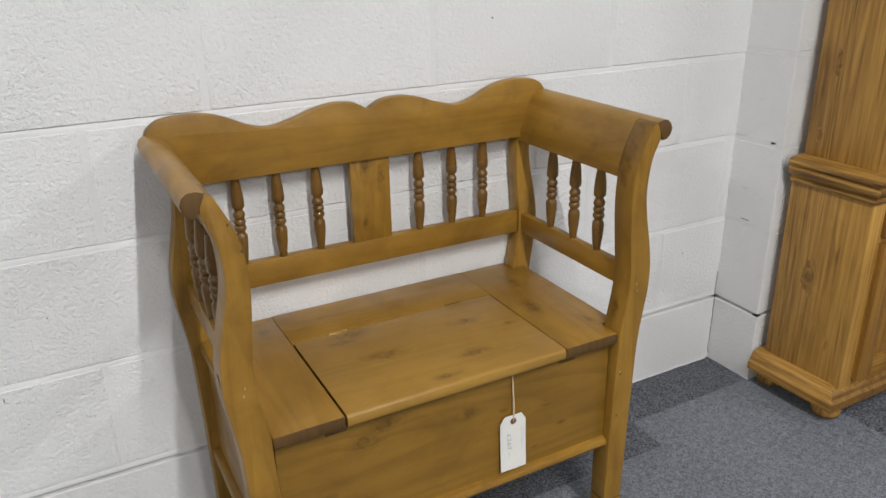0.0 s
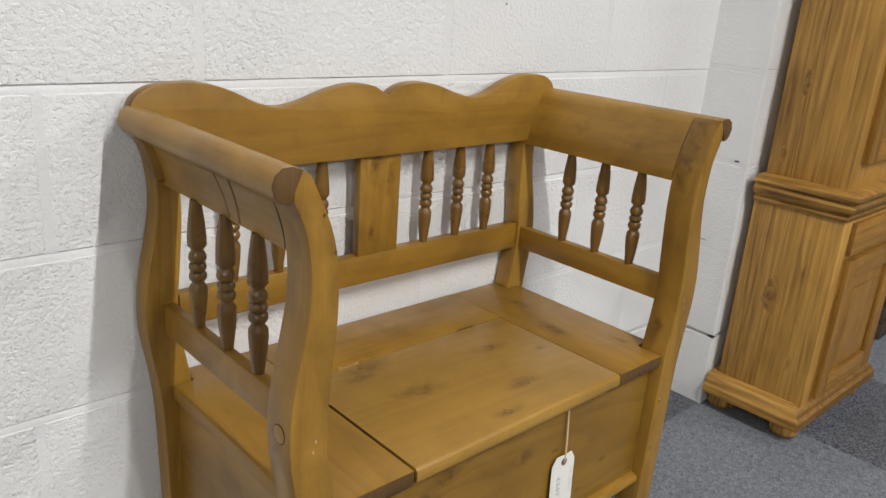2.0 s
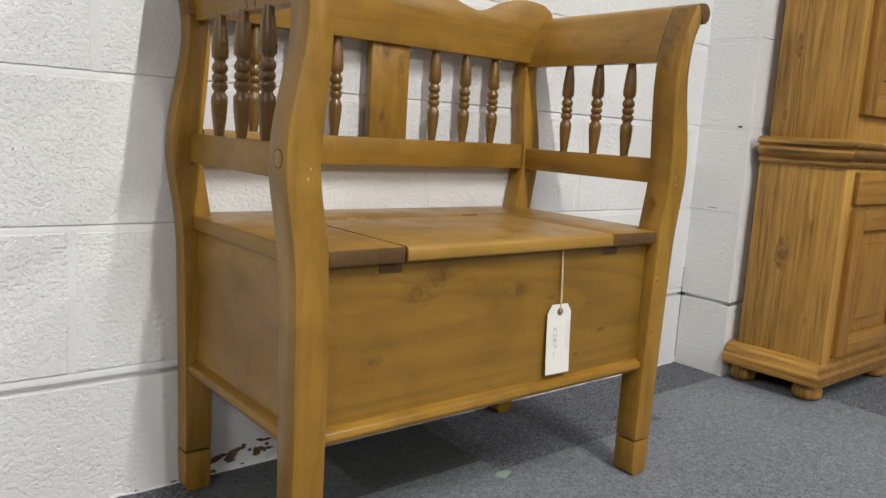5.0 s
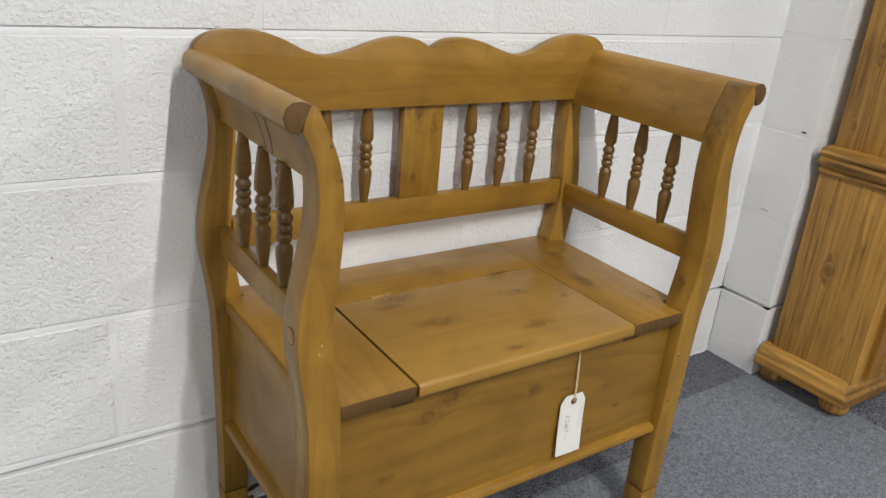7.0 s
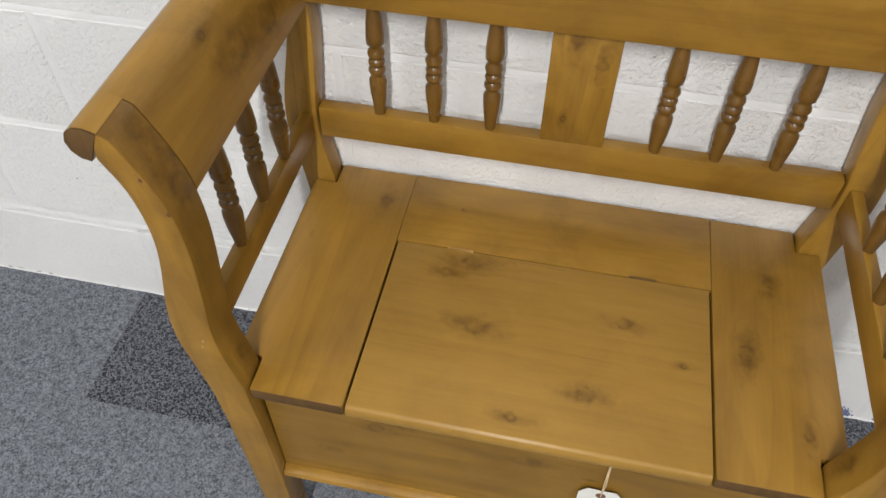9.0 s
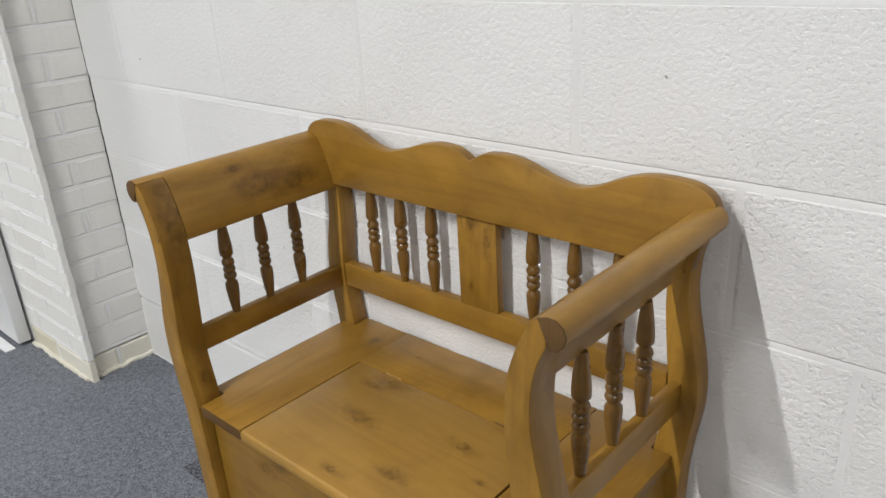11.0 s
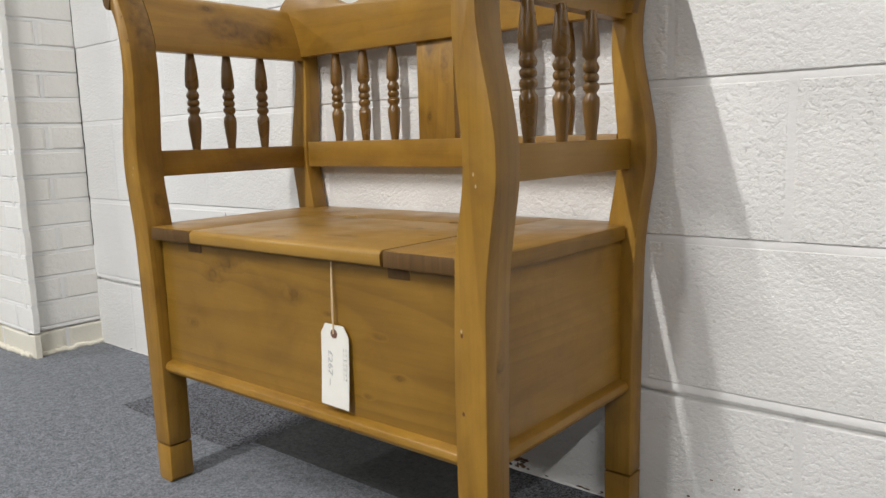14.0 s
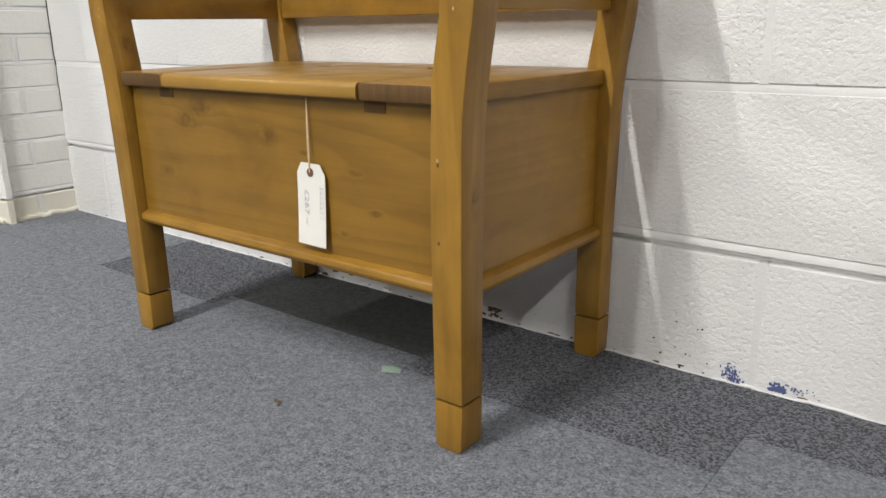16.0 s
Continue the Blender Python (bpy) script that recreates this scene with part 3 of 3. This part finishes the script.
def tag_y(z):
    return -0.3925 - 0.006 * max(0.0, (TZ - z) / 0.11) ** 1.5


bm = bmesh.new()
rows = []
for k in range(9):
    z = 0.0125 - 0.1145 * k / 8
    l = -0.018 - 0.010 * min(1, k / 1.0) if k < 1 else -0.0275
    r = 0.018 if k < 1 else 0.0275
    rows.append([bm.verts.new((TX + x, tag_y(TZ + z) - d, TZ + z - 0.02 * x)) for x, d in ((l, 0), (0, 0.0006), (r, 0), (r, -0.0006), (0, 0.0), (l, -0.0006))])
for a, b in zip(rows, rows[1:]):
    for k in range(6):
        j = (k + 1) % 6
        bm.faces.new((a[k], a[j], b[j], b[k]))
bm.faces.new(rows[0])
bm.faces.new(rows[-1])
part("card", bm, CARD, tag)
eyelet = part("eyelet", lathe([(0.0015, 0.0), (0.0062, 0.0), (0.0062, 0.0008), (0.0015, 0.001)], 20), EYELET, tag, "brown fibre reinforcing ring")
eyelet.matrix_basis = pose(TX, tag_y(TZ) - 0.0006, TZ, 90)
for dx in (-0.0008, 0.0008):
    part("string", tube([(TX, -0.3945, TZ), (TX + 1.5 * dx, -0.394, TZ + 0.03), (TX - 0.001 + dx, -0.3925, TZ + 0.065), (TX - 0.002, -0.390, TZ + 0.106)], 0.0008), STRING, tag)
rnd = random.Random(9)
text = bpy.data.curves.new("price", "FONT")
text.body, text.size, text.extrude, text.align_x = "\u00a3267 \u2013", 0.0145, 0.0002, "LEFT"
written = bpy.data.objects.new("price", text)
scene.collection.objects.link(written)
graph = bpy.context.evaluated_depsgraph_get()
mesh = bpy.data.meshes.new_from_object(written.evaluated_get(graph))
bpy.data.objects.remove(written)
mesh.materials.clear()
mesh.materials.append(INK)
for v in mesh.vertices:
    x, z = TX - 0.0125 + v.co.y * 0.8, TZ - 0.024 - v.co.x * 1.2
    v.co = (x, tag_y(z) - 0.0007 - v.co.z, z)
price = new("price_writing", mesh)
price.parent = tag
tagged(price, "faint handwritten price")
for k in range(7):
    z = TZ - 0.020 - 0.0068 * k
    for dx, w, h in ((-0.0025, 0.0009, 0.0042), (0.0022, 0.0009, 0.0036), (rnd.uniform(-0.0015, 0.0015), 0.0042, 0.0008)):
        part("ink_mark", box(TX + 0.0205 + dx - w / 2, TX + 0.0205 + dx + w / 2, tag_y(z) - 0.0010, tag_y(z) - 0.0004, z - h / 2, z + h / 2), INK_FAINT, tag, "faint pencilled stroke")

part("knot_ring", tube([(0.127 + 0.0115 * math.cos(math.pi * k / 14), -0.4008 + 0.0022 * math.sin(math.pi * k / 14) ** 2, 0.2045 + 0.0125 * math.sin(math.pi * k / 14)) for k in range(15)], 0.0006, 5), PINE_SPINDLE, settle, "dark outline of a knot in the moulding")

# ---- pine cabinet ----
cab = thing("pine_cupboard", "tall stripped pine cupboard with moulded waist on bun feet", "cupboard")
CX0, CX1, CY0, CY1 = 1.054, 1.517, -0.389, -0.155
BX0, BX1, BY0, BY1 = CX0 + 0.016, CX1 - 0.016, CY0 - 0.004, CY1 - 0.018
part("base_body", box(BX0, BX1, BY0, BY1, 0.085, 0.60, 0.002), CAB_SIDE, cab)
part("upper_body", box(BX0 + 0.024, BX1 - 0.024, BY0 + 0.022, BY1 - 0.004, 0.62, 1.92, 0.002), CAB_SIDE, cab)


def moulding(name, z0, profile, x0, x1, y0, y1):
    """A moulding round three sides: profile is (outward, height) points from bottom to top."""
    bm = bmesh.new()
    rows = []
    for d, h in profile:
        rows.append([bm.verts.new(v) for v in ((x0 - d, y1, z0 + h), (x0 - d, y0 - d, z0 + h), (x1 + d, y0 - d, z0 + h), (x1 + d, y1, z0 + h))])
    for a, b in zip(rows, rows[1:]):
        for k in range(4):
            j = (k + 1) % 4
            bm.faces.new((a[k], a[j], b[j], b[k]))
    bm.faces.new(rows[0])
    bm.faces.new(rows[-1])
    return part(name, bm, CAB[1], cab, smooth=30)


moulding("plinth_moulding", 0.045, [(0.012, 0.0), (0.022, 0.004), (0.022, 0.026), (0.014, 0.032), (0.012, 0.042), (0.002, 0.052), (-0.014, 0.058)], CX0, CX1, CY0, CY1)
moulding("waist_moulding", 0.579, [(0.0, 0.0), (0.005, 0.002), (0.009, 0.008), (0.009, 0.013), (0.004, 0.016), (0.004, 0.019), (0.012, 0.022), (0.018, 0.028), (0.020, 0.035), (0.018, 0.041), (0.013, 0.045), (0.013, 0.048), (0.022, 0.051), (0.024, 0.056), (0.022, 0.061), (0.01, 0.066), (-0.018, 0.068)], BX0, BX1, BY0, BY1)
moulding("cornice", 1.90, [(0.0, 0.0), (0.02, 0.02), (0.05, 0.05), (0.05, 0.07)], BX0 + 0.018, BX1 - 0.018, BY0 + 0.022, BY1)
for x in (CX0 + 0.04, CX1 - 0.04):
    for y in (CY0 + 0.03, CY1 - 0.03):
        f = part("bun_foot", lathe([(0.022, 0.0), (0.033, 0.006), (0.036, 0.018), (0.034, 0.030), (0.028, 0.040), (0.028, 0.046)], 24), CAB[2], cab, smooth=60)
        f.location = (x, y, 0)


def framed_door(name, x0, x1, z0, z1, y, parent):
    """A frame and panel door lying on the front at y."""
    w = 0.052
    d = part(name, box(x0, x1, y - 0.004, y + 0.004, z0, z1), CAB_FRONT[2], parent)
    for a, b in ((x0, x0 + w), (x1 - w, x1)):
        part("stile", box(a, b, y - 0.016, y - 0.004, z0, z1, 0.0015), CAB_FRONT[2], d)
    for a, b in ((z0, z0 + w), (z1 - w, z1)):
        part("rail", box(x0 + w, x1 - w, y - 0.0155, y - 0.004, a, b, 0.0015), CAB_FRONT[0], d)
    bm = bmesh.new()
    m = 0.03
    xa, xb, za, zb = x0 + w + 0.004, x1 - w - 0.004, z0 + w + 0.004, z1 - w - 0.004
    lo = [bm.verts.new((x, y - 0.005, z)) for x, z in ((xa, za), (xb, za), (xb, zb), (xa, zb))]
    mi = [bm.verts.new((x, y - 0.007, z)) for x, z in ((xa + m, za + m), (xb - m, za + m), (xb - m, zb - m), (xa + m, zb - m))]
    hi = [bm.verts.new((x, y - 0.011, z)) for x, z in ((xa + m + .002, za + m + .002), (xb - m - .002, za + m + .002), (xb - m - .002, zb - m - .002), (xa + m + .002, zb - m - .002))]
    for a, b in ((lo, mi), (mi, hi)):
        for k in range(4):
            bm.faces.new((a[k], a[(k + 1) % 4], b[(k + 1) % 4], b[k]))
    bm.faces.new(hi)
    part("raised_panel", bm, CAB_FRONT[2], d, smooth=10)
    return d


framed_door("door", BX0 + 0.045, BX1 - 0.045, 0.115, 0.480, BY0 - 0.001, cab)
part("drawer_front", box(BX0 + 0.045, BX1 - 0.045, BY0 - 0.012, BY0 + 0.002, 0.493, 0.571, 0.002), CAB_FRONT[0], cab)
framed_door("door", BX0 + 0.066, BX1 - 0.066, 0.708, 1.86, BY0 + 0.021, cab)

# ---- dark chest beyond the cupboard ----
chest = thing("wooden_chest", "dark-stained wooden chest standing on the grey carpet beyond the cupboard", "chest")
part("plinth", box(1.97, 2.49, -0.288, -0.03, 0.0, 0.05, 0.003), DARK_WOOD, chest)
part("body", box(1.98, 2.48, -0.278, -0.035, 0.05, 0.46, 0.002), DARK_WOOD, chest)
part("top", box(1.965, 2.495, -0.293, -0.03, 0.46, 0.485, 0.004), DARK_WOOD, chest)

# ---- white door beside the brick pier ----
door = tagged(part("door_1", box(-2.632, -1.802, -0.255, -0.215, 0.012, 2.05, 0.002), PLAIN_WHITE, None), "plain white painted flush door beside the brick pier", "door", kind="structure")
tagged(part("trim", box(-2.632, -1.802, -0.30, -0.268, -0.003, 0.004), WHITE_STEEL, None), "pale metal threshold strip on the carpet", "threshold", kind="structure")

# ---- marks and scraps ----
tagged(part("carpet_fluff", tube([(0.066, -0.449, 0.002), (0.070, -0.455, 0.006), (0.076, -0.452, 0.004), (0.080, -0.458, 0.002)], 0.002, 6), DIRT, None), "small dark wisp of fluff on the grey carpet", "fluff")
tagged(part("paper_scrap", prism([(0.108, -0.270), (0.122, -0.285), (0.148, -0.272), (0.143, -0.262), (0.124, -0.260)], 2, 0.0005, 0.0018), GREEN_PAPER, None), "small torn scrap of pale green paper on carpet", "paper")



def chips(name, spots, mat, label, category):
    """Flat ragged flecks on the wall face, each (x, z, width, height)."""
    rnd = random.Random(11)
    bm = bmesh.new()
    for i, (x, z, w, h) in enumerate(spots):
        lift = 0.0006 + 0.000012 * i
        n = 9
        ring = [(x + 0.5 * w * rnd.uniform(0.55, 1.1) * math.cos(6.283 * k / n), z + 0.5 * h * rnd.uniform(0.55, 1.1) * math.sin(6.283 * k / n)) for k in range(n)]
        lo = [bm.verts.new((a, 0.0015, b)) for a, b in ring]
        hi = [bm.verts.new((a, -lift, b)) for a, b in ring]
        bm.faces.new(hi)
        for k in range(n):
            bm.faces.new((lo[k], lo[(k + 1) % n], hi[(k + 1) % n], hi[k]))
    return tagged(part(name, bm, mat, None), label, category, kind="stuff")


rnd = random.Random(5)
chips("blue_paint_spots", [(0.570 + rnd.gauss(0, 0.007) + 0.3 * d, 0.016 - d + rnd.gauss(0, 0.005), rnd.uniform(0.0015, 0.006), rnd.uniform(0.0015, 0.007)) for d in (rnd.uniform(-0.008, 0.013) for _ in range(64))]
      + [(rnd.uniform(0.626, 0.650), rnd.uniform(0.006, 0.020), rnd.uniform(0.004, 0.009), rnd.uniform(0.003, 0.007)) for _ in range(34)]
      + [(0.656 + abs(rnd.gauss(0, 0.013)), 0.013 + rnd.gauss(0, 0.004), rnd.uniform(0.001, 0.004), rnd.uniform(0.001, 0.003)) for _ in range(26)],
      BLUE, "scratched blue paint patches low on the white wall", "paint marks")
chips("wall_base_chips", [(rnd.uniform(-1.3, 0.9), rnd.uniform(0.002, 0.008), rnd.uniform(0.004, 0.018), rnd.uniform(0.002, 0.004)) for _ in range(34)]
      + [(0.136 + rnd.gauss(0, 0.013), rnd.uniform(0.003, 0.026), rnd.uniform(0.004, 0.014), rnd.uniform(0.003, 0.007)) for _ in range(20)]
      + [(rnd.uniform(-0.32, -0.20), 0.03 + rnd.gauss(0, 0.009), rnd.uniform(0.008, 0.03), rnd.uniform(0.005, 0.013)) for _ in range(24)]
      + [(rnd.uniform(0.44, 0.54), rnd.uniform(0.02, 0.08), rnd.uniform(0.002, 0.006), rnd.uniform(0.001, 0.003)) for _ in range(9)],
      DIRT, "dark chips in the paint along the wall base", "paint marks")
chips("wall_blots", [(-0.706, 0.420, 0.005, 0.018), (-0.694, 0.414, 0.004, 0.014), (0.516, 0.735, 0.010, 0.005), (0.905, 0.36, 0.007, 0.007), (-0.83, 0.32, 0.007, 0.004), (-1.09, 0.94, 0.006, 0.006), (0.30, 1.0, 0.005, 0.005), (-0.60, 0.55, 0.004, 0.005)],
      plain("grey_smudge", (0.38, 0.37, 0.36), 0.8, vary=0.3), "small grey scuffs on the white wall", "paint marks")


def crack(points, r, label):
    return tagged(part("crack", tube(points, r, 5), DARK_GAP, None), label, "crack", kind="structure")


crack([(PIL_L + 0.0015 + rnd.uniform(-0.002, 0.003), -0.0005, 0.30 + 0.02 * k) for k in range(48)], 0.0016, "dark crack down the joint of pier and wall")
crack([(PIL_R - 0.0015 + rnd.uniform(-0.002, 0.001), -0.0005, 0.015 + 0.02 * k) for k in range(14)], 0.0008, "dark crack down the corner of the pier")
crack([(PIL_R - 0.0005, -0.114 - 0.002 * k, 0.667 + rnd.uniform(-0.0015, 0.0015)) for k in range(6)], 0.0022, "dark hole in the pier joint")
crack([(PIL_R - 0.0005, -0.054 - 0.003 * k, 0.4495 + rnd.uniform(-0.001, 0.001)) for k in range(9)], 0.0007, "dark crack along the pier joint")


bm = tube([(-1.42 + 0.02 * k, -0.0005, rnd.uniform(-0.0015, 0.0028)) for k in range(124)], 0.0022, 6)
tagged(part("paint_ridge", bm, MORTAR_PAINT, None), "ragged white paint edge where wall meets carpet", "paint edge", kind="structure")

# lumps of painted mortar along the foot of the brick pier
for a, b in (((PIL_L + 0.001, 0.0), (PIL_L + 0.001, PIL_L_Y)), ((PIL_L, PIL_L_Y - 0.001), (-1.79, PIL_L_Y - 0.001))):
    pts = [(a[0] + (b[0] - a[0]) * k / 24 + rnd.uniform(-0.002, 0.004), a[1] + (b[1] - a[1]) * k / 24 + rnd.uniform(-0.004, 0.002), rnd.uniform(0.0, 0.009)) for k in range(25)]
    tagged(part("mortar_fillet", tube(pts, 0.0085, 8), BRICK_CREAM, None, smooth=80), "rough cream-painted mortar lumps along the foot of the pier", "mortar", kind="structure")

# ---- ceiling lights, all out of view ----
first = None
for x, y, w in LAMPS:
    if first is None:
        first = thing("ceiling_light", "out-of-view white enamelled fluorescent batten fixed to the ceiling", "lamp", "ceiling lights")
        part("housing", box(-0.05, 0.05, -0.76, 0.76, -0.05, 0.0, 0.004), WHITE_STEEL, first)
        part("lamp_tube", tube([(0, -0.72, -0.068), (0, 0, -0.068), (0, 0.72, -0.068)], 0.013, 10), TUBE_GLOW, first, "glowing white glass tube")
        first.location = (x, y, CEIL)
    else:
        copy_thing(first, pose(x, y, CEIL))

# ---- masonry pieces ----


def block_mesh(name, w, h, d, edge, mat):
    """A block lying against y = 0 (its face) and going back to y = d, its upright edges eased wide, its bed edges just broken."""
    bm = bmesh.new()
    ease = min(3.5 * edge, 0.1 * w)
    a = [bm.verts.new(v) for v in ((0, d, 0), (w, d, 0), (w, d, h), (0, d, h))]
    b = [bm.verts.new(v) for v in ((0, edge, 0), (w, edge, 0), (w, edge, h), (0, edge, h))]
    e = [bm.verts.new(v) for v in ((ease, 0, edge), (w - ease, 0, edge), (w - ease, 0, h - edge), (ease, 0, h - edge))]
    for p, q in ((a, b), (b, e)):
        for i in range(4):
            bm.faces.new((p[i], p[(i + 1) % 4], q[(i + 1) % 4], q[i]))
    bm.faces.new(e)
    return mesh_from(name, bm, mat, 1)


MESHES = {}


def piece(name, w, h, d, edge, mat, parent, m):
    key = (name, round(w, 3), round(h, 3), mat.name)
    if key not in MESHES:
        MESHES[key] = block_mesh(name, w, h, d, edge, mat)
    ob = new(name, MESHES[key])
    ob.parent = parent
    ob.matrix_basis = m


def courses(name, parent, length, height, w, h, joint, first_top, starts, depth, edge, mat, place, jitter, first_mat=None, dip=0.0):
    """Lays pieces over a face of this length and height; place(u, z) gives a pose; starts are the offsets of the upright joints.
    Each bed joint is a sloped fillet of mortar, recessed by depth under the piece above and flush with the piece below."""
    rnd = random.Random(7)
    k, z0 = 0, 0.0
    uprights = bmesh.new()
    while z0 < height - 0.03:
        z1 = min(first_top + k * h - (dip if k > 2 else 0.0), height)
        edges = sorted({0.0, length} | {u for u in [starts[k % len(starts)] + i * w for i in range(-12, 24)] if 0.03 < u < length - 0.03})
        for u in edges[1:-1]:
            corners = [(u + a * joint * 0.6, 0.0013 + 0.0175 * b, z0 + (joint if k else 0.0) + c * (z1 - z0 - joint)) for a in (-1, 1) for b in (0, 1) for c in (0, 1)]
            v = [uprights.verts.new(p) for p in (place(0, 0) @ Vector(q) for q in corners)]
            for f in ((0, 1, 3, 2), (4, 6, 7, 5), (0, 4, 5, 1), (2, 3, 7, 6), (0, 2, 6, 4), (1, 5, 7, 3)):
                uprights.faces.new([v[i] for i in f])
        for u0, u1 in zip(edges, edges[1:]):
            a, b = (0 if u0 == 0 else joint * 0.4), (0 if u1 == length else joint * 0.4)
            piece(name, u1 - u0 - a - b, z1 - z0 - joint, 0.02, edge, mat if k or not first_mat else first_mat, parent,
                  place(u0 + a, z0 + (joint if k else 0.0)) @ pose(0, rnd.uniform(-jitter, jitter), 0))
        if z1 < height:
            bm = bmesh.new()
            n = max(2, int(length / 0.04))
            rows = []
            for i in range(n + 1):
                u = length * i / n
                dep = depth * rnd.uniform(0.75, 1.15)
                rows.append([bm.verts.new(v) for v in ((u, 0.0015 + rnd.uniform(-0.0004, 0.0004), -0.0008 - rnd.uniform(0.0, 0.0008)), (u, dep * 0.35, joint * 0.55), (u, dep, joint + 0.0005), (u, 0.019, joint + 0.0005), (u, 0.019, -0.0008))])
            for p, q in zip(rows, rows[1:]):
                for i in range(5):
                    bm.faces.new((p[i], p[(i + 1) % 5], q[(i + 1) % 5], q[i]))
            bm.faces.new(rows[0])
            bm.faces.new(rows[-1])
            ob = part("mortar_joint", bm, MORTAR_PAINT, parent, smooth=50)
            ob.matrix_basis = place(0, z1)
        z0, k = z1, k + 1
    part("upright_joints", uprights, MORTAR_PAINT, parent)


X0 = PIL_L - 0.012
courses("block", wall_north, PIL_R + 0.012 - X0, CEIL, 0.45, COURSE, 0.011, J0 - 0.011, [0.60 - X0, 0.372 - X0, 0.575 - X0, 0.41 - X0, 0.614 - X0, 0.40 - X0],
        0.0037, 0.0016, BLOCK_PAINT, lambda u, z: pose(X0 + u, 0, z), 0.0008, None, 0.015)

# right pier, of the same blocks
pier_right = tagged(part("wall_pier_right", box(PIL_R + 0.014, 1.60, PIL_R_Y + 0.014, 0.001, -0.05, CEIL), MORTAR_PAINT, None),
                    "white painted block pier standing out from the wall", "wall", kind="structure")
courses("block", pier_right, 0.012 - PIL_R_Y, CEIL, 0.45, COURSE, 0.011, J0 - 0.011, [-0.2, -0.2], 0.0014, 0.0012, BLOCK_PAINT,
        lambda u, z: pose(PIL_R, 0.012, z, 0, 0, -90) @ pose(u, 0, 0), 0.001)
courses("block", pier_right, 0.5, CEIL, 0.45, COURSE, 0.011, J0 - 0.011, [0.22, 0.44], 0.0014, 0.0012, BLOCK_PAINT, lambda u, z: pose(PIL_R, PIL_R_Y, z) @ pose(u, 0, 0), 0.001)

# left pier, of painted bricks
pier_left = tagged(part("wall_pier_left", box(-1.797, PIL_L - 0.014, PIL_L_Y + 0.014, 0.001, -0.05, CEIL), MORTAR_PAINT, None),
                   "cream-white painted brick pier in the corner", "wall", kind="structure")
courses("brick", pier_left, 0.012 - PIL_L_Y, CEIL, 0.225, 0.0725, 0.008, 0.074, [0.105, 0.0], 0.0042, 0.0036, BRICK_PAINT,
        lambda u, z: pose(PIL_L, PIL_L_Y, z, 0, 0, 90) @ pose(u, 0, 0), 0.0013, BRICK_CREAM)
courses("brick", pier_left, 0.423, CEIL, 0.225, 0.0725, 0.008, 0.074, [0.20, 0.09], 0.0042, 0.0036, BRICK_PAINT,
        lambda u, z: pose(-1.797, PIL_L_Y, z) @ pose(u, 0, 0), 0.0013, BRICK_CREAM)
for x0, x1 in ((LEFT, -1.7965),):
    tagged(part("wall_door_side", box(x0, x1, -0.205, 0.005, -0.05, CEIL), PLAIN_WHITE, None), "white painted wall round the door", "wall", kind="structure")

# carpet tiles


def carpet_tile(x0, x1, y0, y1, mat, rise):
    part("carpet_tile", box(x0 + 0.0003, x1 - 0.0003, y0 + 0.0003, y1 - 0.0003, -0.008, rise), mat, floor)


rnd = random.Random(3)
xs = [-2.3, -1.8, -1.3, -0.80, -0.363, 0.137, 0.637, 1.137, 1.637]
for x0, x1 in zip(xs, xs[1:]):
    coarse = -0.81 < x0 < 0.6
    # The tile below the seat is darker and starts at y = -0.205.
    smoother = -0.4 < x0 < 0
    edge = -0.205 if smoother else -0.255 if x0 < 0.6 else -0.144
    carpet_tile(x0, x1, edge, 0.0055, CARPET_SMOOTH if smoother else CARPET_COARSE if coarse or x0 > 0.6 else CARPET, rnd.uniform(-0.0004, 0.0002))
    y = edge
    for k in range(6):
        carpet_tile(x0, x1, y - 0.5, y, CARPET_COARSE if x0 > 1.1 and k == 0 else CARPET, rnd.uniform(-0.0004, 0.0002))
        y -= 0.5
